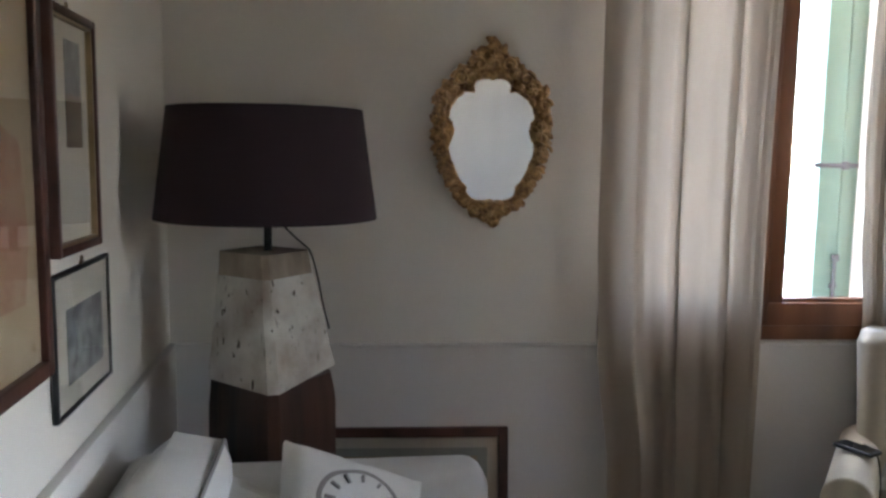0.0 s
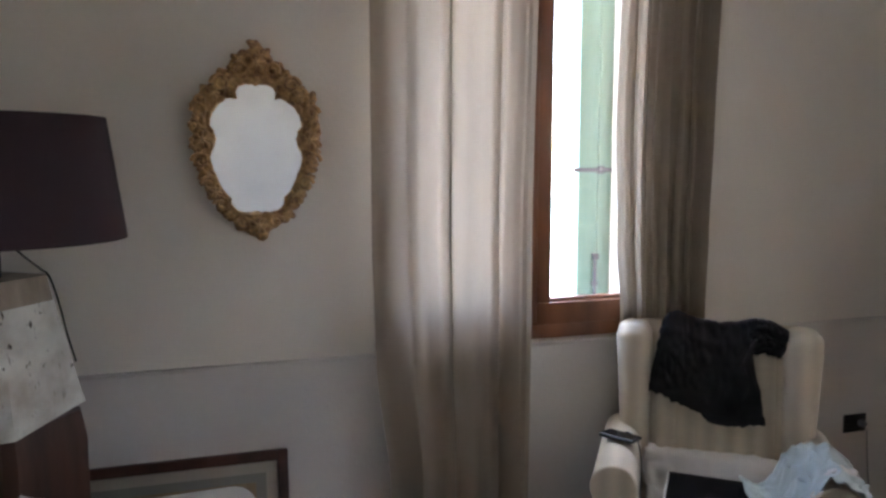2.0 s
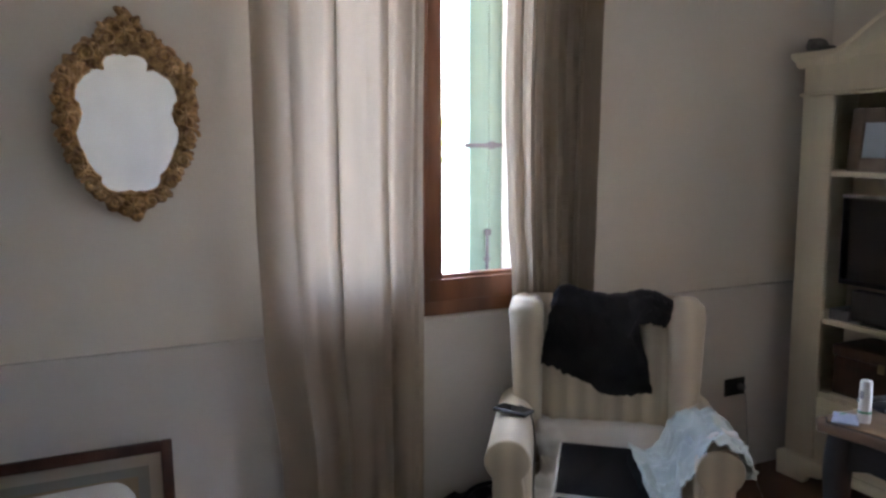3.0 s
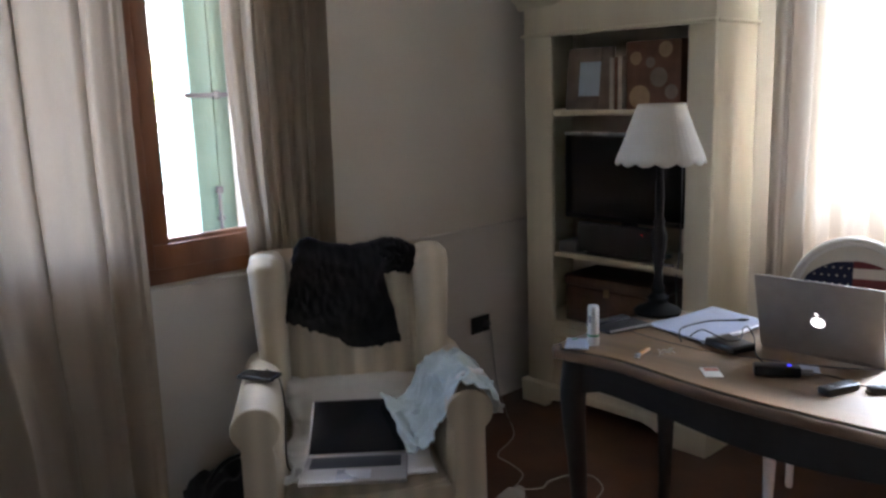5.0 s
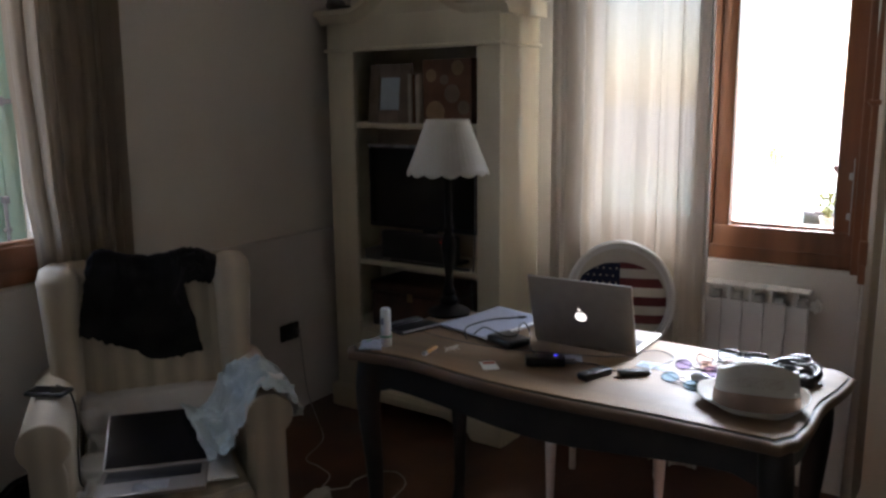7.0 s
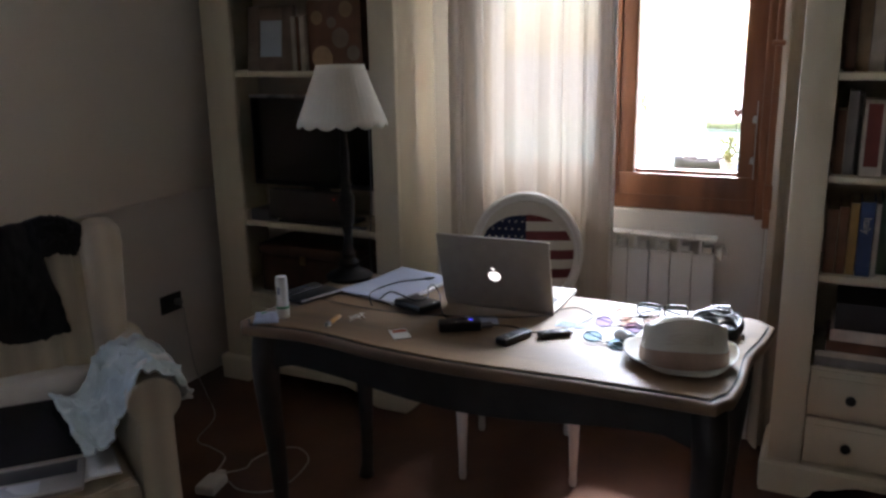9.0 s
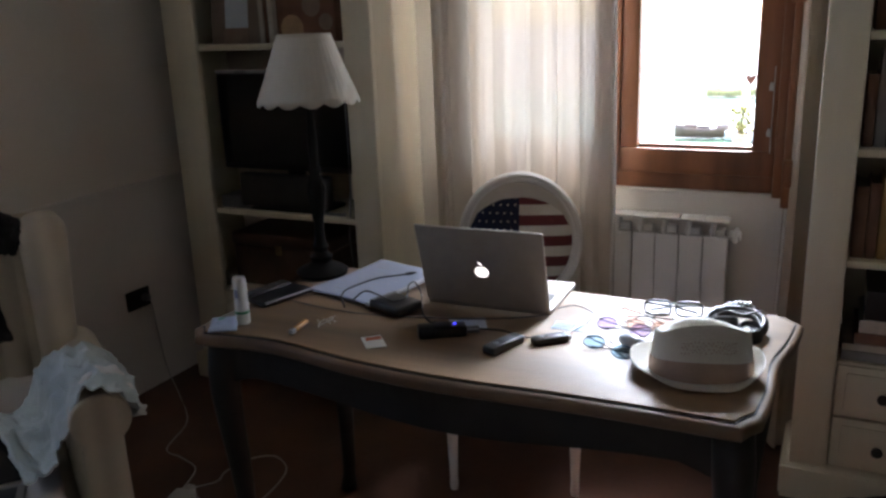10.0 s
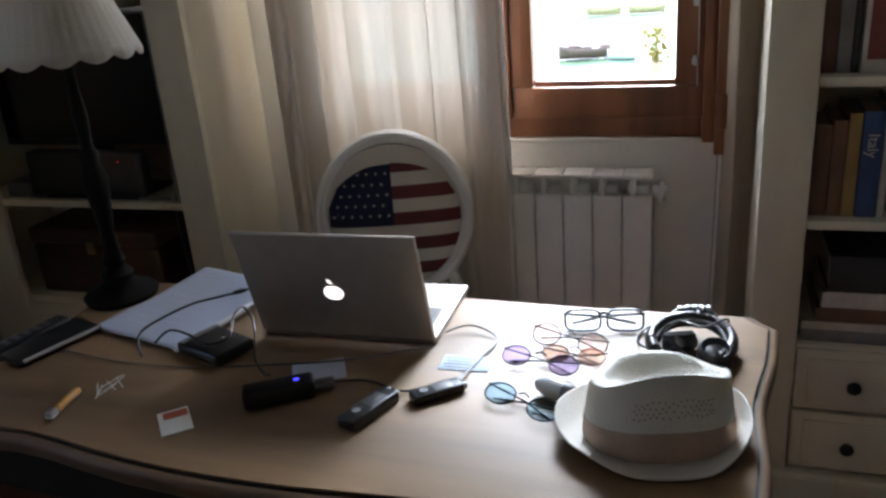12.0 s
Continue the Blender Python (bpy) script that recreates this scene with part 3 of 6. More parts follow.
def sill_plant(m):
    """A small plant in a pot, with a wooden heart on a stick."""
    p = thing("potted_plant", "small yellow-green plant in a pale pot on the sill", "plant", m)
    part("pot", Geo().lathe([(0.024, 0), (0.031, 0.128), (0.035, 0.131), (0.035, 0.141), (0.029, 0.141), (0.027, 0.125), (0.0, 0.125)], seg=20), BANK, p, "pale clay pot")
    rnd = random.Random(5)
    g = Geo()
    for k in range(36):
        a, up, out = rnd.uniform(0, 6.28), rnd.uniform(0.015, 0.105), rnd.uniform(0.006, 0.045)
        d = Vector((math.cos(a), math.sin(a), 0))
        tip = d * out + Vector((0, 0, 0.13 + up))
        g.tube([(0, 0, 0.124), d * out * 0.4 + Vector((0, 0, 0.13 + up * 0.6)), tip], 0.001, 4)
        g.ball(tip, (0.011, 0.007, 0.008), 6)
    part("leaves", g, LEAF, p)
    st = part("marker_stick", Geo().tube([(0, -0.018, 0.124), (0, -0.022, 0.33)], 0.0015, 6), BARK, p)
    h = [(0.0, -0.022), (0.017, 0.002), (0.016, 0.014), (0.008, 0.018), (0.0, 0.010), (-0.008, 0.018), (-0.016, 0.014), (-0.017, 0.002)]
    part("heart", Geo().slab(h, -0.003, 0.003, 0.001, m=Matrix.Translation((0, -0.022, 0.335)) @ pose(0, 0, 0, 90, 0, 90)), HEART, st, "red-brown wooden heart")


sill_plant(pose(4.28, 2.008, W2[2] + 0.0125))

# ---- tall cream cabinets ----
def cabinet(name, label, m, width, depth, shelves, opening, arch, drawers=0):
    """In its own frame x runs along the front to the right, -y is the front (y = 0), the back stands at y = depth."""
    c = thing(name, label, "cabinet", m)
    post, z_open, z_top = opening
    # plinth on bracket feet, its front cut in a scrolled arch
    x0, x1 = -0.025, width + 0.025
    arch_line = [(0.0, 0.0), (0.150, 0.0), (0.168, 0.010), (0.178, 0.030), (0.200, 0.042), (0.235, 0.046), (0.265, 0.060), (0.31, 0.072)]
    out = [(x0, 0.108), (x0 + 0.006, 0.0)] + [(x0 + x, z) for x, z in arch_line[1:]] + [(x1 - x, z) for x, z in arch_line[:0:-1]] + [(x1 - 0.006, 0.0), (x1, 0.108)]
    part("plinth", Geo().slab(out, -0.012, 0.012, 0.003, m=Matrix.Translation((0, -0.016, 0)) @ pose(0, 0, 0, 90, 0, 0))
         .span((x0, -0.004, 0.0), (x0 + 0.022, depth, 0.108), 0.003).span((x1 - 0.022, -0.004, 0.0), (x1, depth, 0.108), 0.003)
         .box((width / 2, depth / 2 - 0.01, 0.108), (width + 0.036, depth + 0.02, 0.014), 0.006, 3), CREAM, c)
    for x in (0, width - 0.028):
        part("side_panel", Geo().span((x, 0.02, 0.1), (x + 0.028, depth, 1.885), 0.003), CREAM, c)
    for a, b in ((0, post[0]), (width - post[1], width)):
        g = Geo().span((a, -0.004, 0.1), (b, 0.022, 1.75), 0.004)
        part("front_post", g, CREAM, c)
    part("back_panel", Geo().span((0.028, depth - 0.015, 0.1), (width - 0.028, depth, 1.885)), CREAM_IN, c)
    g = Geo().span((0, -0.004, z_top), (width, 0.022, 1.895), 0.003)
    part("frieze", g, CREAM, c)
    g = Geo().box((width / 2, -0.008, z_top + 0.006), (width + 0.016, 0.03, 0.016), 0.006, 3)
    g.box((-0.006, depth / 2, z_top + 0.006), (0.016, depth, 0.016), 0.006, 3).box((width + 0.006, depth / 2, z_top + 0.006), (0.016, depth, 0.016), 0.006, 3)
    part("moulding", g, CREAM, c)
    # curved cornice: straight ends and a rising middle
    g = Geo()
    n = 40
    prof = [(0.0, -0.05), (-0.012, -0.03), (-0.022, -0.018), (-0.045, -0.008), (-0.05, 0.012), (-0.03, 0.018), (depth - 0.01, 0.018), (depth - 0.01, -0.05)]

    def rise(x):
        k = min(1, max(0, (x - 0.16 * width) / (0.34 * width))) if x < width / 2 else min(1, max(0, (0.84 * width - x) / (0.34 * width)))
        return arch * (3 * k * k - 2 * k ** 3)

    b = g.bm
    rings = []
    for i in range(n + 1):
        x = -0.04 + (width + 0.08) * i / n
        rings.append([b.verts.new((x, y, 1.918 + dz + rise(x))) for y, dz in prof])
    for p, q in zip(rings, rings[1:]):
        for k in range(len(prof)):
            b.faces.new((p[k], p[(k + 1) % len(prof)], q[(k + 1) % len(prof)], q[k]))
    b.faces.new(rings[0]), b.faces.new(rings[-1][::-1])
    part("cornice", g, CREAM, c)
    # board that fills the arch
    outline = [(0.002, 1.865)] + [(width * i / n, 1.873 + rise(width * i / n)) for i in range(n + 1)] + [(width - 0.002, 1.865)]
    part("arch_board", Geo().slab(outline, 0, 0.02, m=Matrix(((1, 0, 0, 0), (0, 0, -1, 0.02), (0, 1, 0, 0), (0, 0, 0, 1)))), CREAM, c)
    part("top_board", Geo().span((0, 0.02, 1.870), (width, depth, 1.885)), CREAM, c)
    for z in shelves:
        part("shelf", Geo().span((0.028, 0.012, z - 0.022), (width - 0.028, depth - 0.015, z), 0.003), CREAM, c)
    if drawers:
        h = (z_open - 0.13) / drawers
        for i in range(drawers):
            d = part("drawer", Geo().span((post[0] + 0.004, 0.0, 0.12 + i * h + 0.004), (width - post[1] - 0.004, 0.02, 0.12 + (i + 1) * h - 0.004), 0.005).box((width / 2, -0.002, 0.12 + (i + 0.5) * h), (width - post[0] - post[1] - 0.06, 0.01, h - 0.05), 0.004), CREAM, c)
            for kx in (0.235, width - 0.235):
                part("knob", Geo().lathe([(0.006, 0), (0.006, 0.012), (0.015, 0.018), (0.016, 0.026), (0.008, 0.031)], (kx, -0.004, 0.12 + (i + 0.5) * h), 16, pose(0, 0, 0, 90, 0, 0)), METAL_DARK, d, "dark round knob")
    else:
        part("lower_panel", Geo().span((post[0], 0.0, 0.1), (width - post[1], 0.02, z_open - 0.022), 0.004).box((width / 2, -0.003, 0.26), (width - 0.36, 0.012, 0.22), 0.005), CREAM, c)
    return c


CAB = Matrix.Translation((3.64, 4.125, 0)) @ pose(0, 0, 0, 0, 0, -90)
cabinet("display_cabinet", "tall cream painted open cabinet with arched cornice in the corner", CAB, 0.95, 0.335, (1.418, 0.767, 0.434), ((0.155, 0.115), 0.434, 1.745), 0.15)
BKC = Matrix.Translation((3.62, 1.737, 0)) @ pose(0, 0, 0, 0, 0, -90)
cabinet("bookcase", "tall cream painted bookcase with drawers and full shelves", BKC, 0.95, 0.355, (1.41, 1.095, 0.775, 0.464), ((0.105, 0.105), 0.47, 1.745), 0.15, drawers=2)


def book(m, size, cover, label, lean=0.0, lying=False):
    """Spine towards -y. size: thickness, depth, height."""
    t, d, h = size
    b = thing("book", label, "book", m @ pose(0, 0, 0, 0, lean, 0), "shelved books")
    if lying:
        part("cover", Geo().span((0, 0, 0), (d, h, 0.004)).span((0, 0, t - 0.004), (d, h, t)).span((0, -0.002, 0), (d, 0.003, t), 0.002), cover, b)
        part("page_block", Geo().span((0.004, 0.004, 0.004), (d - 0.006, h - 0.006, t - 0.004)), PAGES, b)
    else:
        part("cover", Geo().span((0, 0, 0), (0.003, d, h)).span((t - 0.003, 0, 0), (t, d, h)).span((0, -0.003, 0), (t, 0.003, h), 0.002), cover, b)
        part("page_block", Geo().span((0.003, 0.003, 0.005), (t - 0.003, d - 0.006, h - 0.006)), PAGES, b)
    return b


rb = random.Random(5)
COVER_WORDS = dict(red="dark red", blue="blue", ochre="ochre yellow", white="off-white", green="dark green", black="black", tan="tan", grey="grey", brown="dark brown")


def row(m, x0, x1, z, colours, hmin, hmax, y=0.07):
    x, i = x0, 0
    while True:
        t = rb.uniform(0.018, 0.042)
        if x + t > x1:
            break
        k = colours[i % len(colours)]
        book(m @ pose(x, y + rb.uniform(0, 0.03), z), (t, rb.uniform(0.15, 0.19), rb.uniform(hmin, hmax)), BOOKS[k], COVER_WORDS[k] + " book standing upright on a cream shelf")
        x += t + 0.0015
        i += 1


row(BKC, 0.115, 0.83, 1.41, ["brown", "tan", "white", "grey", "tan", "red", "green", "white", "brown"], 0.20, 0.27)
for x, t, k, h in ((0.112, 0.028, "brown", 0.20), (0.142, 0.028, "grey", 0.26), (0.172, 0.012, "black", 0.25)):
    book(BKC @ pose(x, 0.06, 1.095), (t, 0.17, h), BOOKS[k], COVER_WORDS[k] + " book standing upright on a cream shelf")
slip = book(BKC @ pose(0.187, 0.045, 1.095), (0.062, 0.18, 0.235), BOOKS["white"], "white slipcase with a dark red panel on the spine")
part("spine_panel", Geo().span((0.010, -0.0055, 0.03), (0.050, -0.0035, 0.222)), BOOKS["red"], slip, "dark red spine panel")
row(BKC, 0.254, 0.83, 1.095, ["grey", "black", "green", "tan", "grey", "brown", "red"], 0.19, 0.25)
for x, t, k, h in ((0.112, 0.034, "brown", 0.21), (0.148, 0.028, "brown", 0.22), (0.178, 0.026, "ochre", 0.235)):
    book(BKC @ pose(x, 0.05, 0.775), (t, 0.17, h), BOOKS[k], COVER_WORDS[k] + " book standing upright on a cream shelf")
guide = book(BKC @ pose(0.206, 0.045, 0.775), (0.042, 0.15, 0.24), BOOKS["blue"], "thick blue travel guide titled Italy on the spine")
txt = bpy.data.curves.new("title", "FONT")
txt.body, txt.size, txt.extrude, txt.align_x, txt.align_y = "Italy", 0.032, 0.0004, "CENTER", "CENTER"
txt.materials.append(BOOKS["white"])
tob = new("title", txt)
tob.parent = guide
tob.matrix_basis = Matrix.Translation((0.021, -0.0055, 0.165)) @ pose(0, 0, 0, 90, 0, 0) @ pose(0, 0, 0, 0, 0, -90)
tagged(tob, "white title lettering")
book(BKC @ pose(0.250, 0.05, 0.775), (0.014, 0.15, 0.235), BOOKS["white"], "thin white book with a red striped spine")
row(BKC, 0.266, 0.83, 0.775, ["green", "black", "blue", "tan", "brown", "grey"], 0.19, 0.25)
zz = 0.464
for t, k, dx in ((0.03, "grey", 0.0), (0.022, "white", 0.0), (0.035, "brown", 0.03), (0.04, "white", 0.04), (0.09, "black", 0.05)):
    book(BKC @ pose(0.115 + dx, 0.03, zz), (t, 0.30, 0.22), BOOKS[k], COVER_WORDS[k] + " large book lying flat in a pile", lying=True)
    zz += t + 0.001

# ---- on the display cabinet ----
pf = thing("photo_frame", "pale wooden picture frame standing on the shelf", "picture frame", CAB @ pose(0.185, 0.06, 1.418) @ pose(0, 0, 0, -6, 0, 0))
TAUPE = material("taupe_wood", (0.27, 0.21, 0.17), 0.6, vary=0.12, scale=12)
part("frame", Geo().span((0, 0, 0), (0.06, 0.02, 0.27), 0.004).span((0.18, 0, 0), (0.24, 0.02, 0.27), 0.004).span((0.06, 0, 0), (0.18, 0.02, 0.06), 0.004).span((0.06, 0, 0.21), (0.18, 0.02, 0.27), 0.004), TAUPE, pf)
part("print", Geo().span((0.058, 0.012, 0.058), (0.182, 0.016, 0.212)), PAPER_BLUE, pf, "pale blue-grey print")
for x, t, k in ((0.435, 0.02, "white"), (0.458, 0.016, "brown"), (0.477, 0.022, "white")):
    book(CAB @ pose(x, 0.05, 1.418), (t, 0.16, 0.22), BOOKS[k], COVER_WORDS[k] + " book with patterned spine on the shelf")
album = thing("memory_box", "brown box patterned with pale hearts and circles", "box", CAB @ pose(0.515, 0.05, 1.418))
part("body", Geo().span((0, 0, 0), (0.26, 0.22, 0.28), 0.004), BOOKS["brown"], album)
for i, (x, z, r) in enumerate(((0.05, 0.21, 0.028), (0.12, 0.19, 0.022), (0.19, 0.24, 0.032), (0.16, 0.13, 0.04), (0.07, 0.05, 0.05), (0.22, 0.07, 0.03))):
    part("motif", Geo().lathe([(r, 0), (r, 0.0015), (r * 0.6, 0.002)], (x, -0.0004, z), 20, pose(0, 0, 0, 90, 0, 0)), TAUPE if i % 2 else BOOKS["tan"], album, "pale round motif")
tv = thing("television", "black flat-screen television filling the cabinet's middle shelf", "television", CAB @ pose(0.160, 0.085, 0.767))
part("housing", Geo().span((0, 0.003, 0.155), (0.668, 0.05, 0.548), 0.006), BLACK_PLASTIC, tv)
part("screen", Geo().span((0.016, 0, 0.178), (0.652, 0.004, 0.530)), SCREEN, tv)
part("top_edge", Geo().span((0, -0.001, 0.538), (0.668, 0.03, 0.549), 0.002), SILVER, tv, "pale grey top edge")
part("stand", Geo().box((0.334, 0.03, 0.008), (0.34, 0.18, 0.014), 0.005).box((0.334, 0.04, 0.09), (0.07, 0.03, 0.15), 0.006), BLACK_PLASTIC, tv)
dvd = thing("media_box", "dark grey media player with a red light", "media player", CAB @ pose(0.17, 0.03, 0.7675))
part("housing", Geo().span((0, 0, 0), (0.10, 0.15, 0.05), 0.004).span((0.10, 0, 0.0), (0.60, 0.012, 0.012), 0.003), GREY_PLASTIC, dvd)
sb = thing("sound_bar", "dark grey speaker bar below the television", "speaker", CAB @ pose(0.28, 0.02, 0.768))
part("housing", Geo().span((0, 0, 0.016), (0.42, 0.05, 0.15), 0.012, 3), BOOKS["black"], sb)
part("led", Geo().ball((0.345, -0.001, 0.122), (0.0020, 0.0020, 0.0020), 8), LED_RED, sb, "small red light")
chest = thing("leather_box", "brown leather box on the lower shelf", "box", CAB @ pose(0.19, 0.05, 0.434))
part("body", Geo().span((0, 0, 0), (0.48, 0.25, 0.17), 0.01, 3), WICKER, chest)
part("lid", Geo().span((-0.006, -0.006, 0.172), (0.486, 0.256, 0.225), 0.012, 3), WICKER, chest)
part("clasp", Geo().box((0.24, -0.010, 0.165), (0.03, 0.008, 0.04), 0.003), GOLD_LINE, chest, "dull brass clasp")
orn = thing("shell_ornament", "grey mottled shell ornament on top of the cabinet", "ornament", CAB @ pose(-0.015, 0.085, 1.937))
part("shell", Geo().ball((0, 0, 0.033), (0.05, 0.042, 0.034), 20).ball((0.055, 0.0, 0.018), (0.045, 0.022, 0.012), 16).ball((-0.012, -0.02, 0.052), (0.02, 0.018, 0.014), 14), SHELL, orn)

# ---- wall socket ----
so = thing("wall_socket", "black wall socket plate with two modules", "socket", Matrix.Translation((3.425, NORTH - 0.022, 0.41)))
part("plate", Geo().box((0, -0.005, 0), (0.122, 0.010, 0.082), 0.004), BLACK_PLASTIC, so)
part("socket_insert", Geo().box((-0.022, -0.011, 0), (0.04, 0.004, 0.045), 0.002), KEY_BLACK, so)
part("plug", Geo().lathe([(0.016, 0), (0.016, 0.02), (0.009, 0.03)], (0.028, -0.010, 0), 14, pose(0, 0, 0, 90, 0, 0)), GREY_PLASTIC, so, "grey plug")

# ---- radiator ----
ra = thing("radiator", "white aluminium column radiator under the window", "radiator", Matrix.Translation((EAST - 0.022, 2.585, 0.148)) @ pose(0, 0, 0, 0, 0, -90))
for i in range(8):
    x = i * 0.08
    g = Geo().box((x, -0.075, 0.306), (0.0775, 0.018, 0.567), 0.005, 3).box((x, -0.040, 0.31), (0.052, 0.04, 0.62), 0.004)
    g.box((x, -0.052, 0.652), (0.078, 0.072, 0.012), 0.004).box((x - 0.012, -0.055, 0.62), (0.012, 0.055, 0.06), 0.003).box((x, -0.05, 0.06), (0.074, 0.05, 0.05), 0.01)
    g.box((x, -0.07, 0.592), (0.074, 0.03, 0.012), 0.003)
    part("element", g, RADIATOR, ra)
part("valve", Geo().tube([(0.60, -0.045, 0.60), (0.635, -0.045, 0.60)], 0.017, 12).box((0.62, -0.045, 0.6), (0.012, 0.05, 0.05), 0.006), RADIATOR, ra)
part("bracket", Geo().box((0.1, -0.01, 0.55), (0.03, 0.03, 0.03), 0.003).box((0.46, -0.01, 0.55), (0.03, 0.03, 0.03), 0.003), RADIATOR, ra)

# ---- oval-backed chair ----
ch = thing("oval_back_chair", "white oval-backed chair upholstered with a stars and stripes flag", "chair", Matrix.Translation((3.50, 2.594, 0)) @ pose(0, 0, 0, 0, 0, -90 + 17))
BY, BZ, BA, BB = 0.205, 0.733, 0.198, 0.217  # back plane, centre, half width and height


def oval(k, rx, rz, n=48):
    return (rx * math.cos(2 * math.pi * k), rz * math.sin(2 * math.pi * k))


g = Geo()
sec = [(0.018, -0.008), (0.014, -0.018), (0.005, -0.022), (-0.004, -0.018), (-0.008, -0.020), (-0.016, -0.013), (-0.017, 0.016), (0.018, 0.016)]
b = g.bm
rings = []
for k in range(56):
    a = 2 * math.pi * k / 56
    rings.append([b.verts.new(((BA + dr) * math.cos(a), BY + dy + 0.06 * (BB * math.sin(a)), BZ + (BB + dr) * math.sin(a))) for dr, dy in sec])
for p, q in zip(rings, rings[1:] + rings[:1]):
    for k in range(len(sec)):
        b.faces.new((p[k], p[(k + 1) % len(sec)], q[(k + 1) % len(sec)], q[k]))
part("back_frame", g, CHAIR_WHITE, ch)


def flag_piece(x0, x1, z0, z1, bulge=0.022):
    """A piece of the padded oval between x0, x1 and z0, z1."""
    g = Geo()
    rx, rz = BA - 0.018, BB - 0.018

    def fn(u, v):
        z = z0 + (z1 - z0) * v
        h = rx * math.sqrt(max(0, 1 - (z / rz) ** 2))
        a, c = max(x0, -h), min(x1, h)
        x = a + (c - a) * u if c > a else 0.5 * (a + c)
        k = max(0, 1 - (x / rx) ** 2 - (z / rz) ** 2)
        return Vector((x, BY - 0.004 + 0.06 * z - bulge * math.sqrt(k), BZ + z))

    return g.grid(fn, 14, 5)


part("backrest", Geo().lathe([(1, 0), (1, 0.012)], (0, BY + 0.012, BZ), 40, pose(0, 0, 0, 90 + 3.4, 0, 0) @ Matrix.Diagonal((BA - 0.012, BB - 0.012, 1, 1))), FLAG_WHITE, ch)
sh_ = 2 * (BB - 0.018) / 11
zt = BB - 0.018
CANTON_BOTTOM = zt - 6 * sh_
for i in range(11):
    z1, z0 = zt - i * sh_, zt - (i + 1) * sh_
    part("stripe", flag_piece(0.0 if z1 > CANTON_BOTTOM + 0.001 else -1, 1, z0, z1), FLAG_WHITE if i % 2 == 0 else FLAG_RED, ch)
part("canton", flag_piece(-1, 0.0, CANTON_BOTTOM, zt), NAVY, ch, "navy blue canton")
for r in range(7):
    for k in range(8):
        x, z = -0.014 - 0.025 * k - (0.0125 if r % 2 else 0), zt - 0.016 - r * 0.0285
        kk = 1 - (x / (BA - 0.018)) ** 2 - (z / (BB - 0.018)) ** 2
        if kk > 0.03:
            pts = [((0.0050 if j % 2 == 0 else 0.0021) * math.sin(j * math.pi / 5), (0.0050 if j % 2 == 0 else 0.0021) * math.cos(j * math.pi / 5)) for j in range(10)]
            part("star", Geo().slab(pts, 0, 0.0012), FLAG_WHITE, ch, m=Matrix.Translation((x, BY - 0.0048 + 0.06 * z - 0.022 * math.sqrt(kk), BZ + z)) @ pose(0, 0, 0, 90, 0, 0))
part("seat", Geo().cushion((0, -0.03, 0.45), (0.46, 0.44, 0.09), 14, power=4, edge=0.5), FLAG_WHITE, ch, "off-white upholstered seat")
part("seat_frame", Geo().box((0, -0.03, 0.395), (0.45, 0.43, 0.06), 0.015, 3), CHAIR_WHITE, ch)
for x, y in ((-0.195, -0.215), (0.195, -0.215), (-0.17, 0.17), (0.17, 0.17)):
    part("leg", Geo().lathe([(0.012, 0), (0.015, 0.02), (0.013, 0.04), (0.022, 0.30), (0.025, 0.33), (0.02, 0.345), (0.026, 0.36), (0.026, 0.40)], (x, y, 0), 16), CHAIR_WHITE, ch)
for s in (-1, 1):
    part("back_post", Geo().tube([(s * 0.17, 0.17, 0.39), (s * 0.165, 0.185, 0.50), (s * 0.135, 0.195, 0.585)], 0.016, 10), CHAIR_WHITE, ch)

# ---- writing table ----
TABLE_EDGE = material("worn_table_edge", (0.19, 0.115, 0.065), 0.45, vary=0.25, scale=8, grain=50, stretch=(1, 0.2, 1), bump=0.1)
TB = Matrix.Translation((2.84, 2.418, 0))
HX, HY, TZ = 0.312, 0.684, 0.76
tb = thing("writing_table", "black carved writing table with a waxed brown wooden top", "table", TB)


def table_outline(grow=0.0, n=18):
    """The shaped top, from its clipped corners; the long sides bow outwards, the short ones inwards."""
    corner = [(-0.245, -0.658), (0.278, -0.700), (0.326, -0.658), (0.314, 0.642), (0.272, 0.682), (-0.268, 0.690), (-0.310, 0.655), (-0.300, -0.628)]
    corner = [(x * (1 + grow / HX), y * (1 + grow / HY)) for x, y in corner]
    pts = []
    for i, bow in ((0, -0.010), (2, 0.012), (4, -0.010), (6, 0.014)):
        p, q, r = corner[i], corner[i + 1], corner[(i + 2) % 8]
        d = Vector((q[1] - p[1], p[0] - q[0])).normalized()
        for k in range(n):
            t = k / n
            w = bow * (1.25 * math.sin(math.pi * t) ** 2 - 0.5 * math.sin(2 * math.pi * t) ** 2)
            pts.append((p[0] + (q[0] - p[0]) * t + d.x * w, p[1] + (q[1] - p[1]) * t + d.y * w))
        mid = ((q[0] + r[0]) / 2 * 0.996, (q[1] + r[1]) / 2 * 0.996)
        pts.extend([q, mid])
    # the front edge draws in near its far end
    return [(x + 0.028 * math.exp(-((y - 0.46) / 0.16) ** 2) * (x < -0.2), y) for x, y in pts]


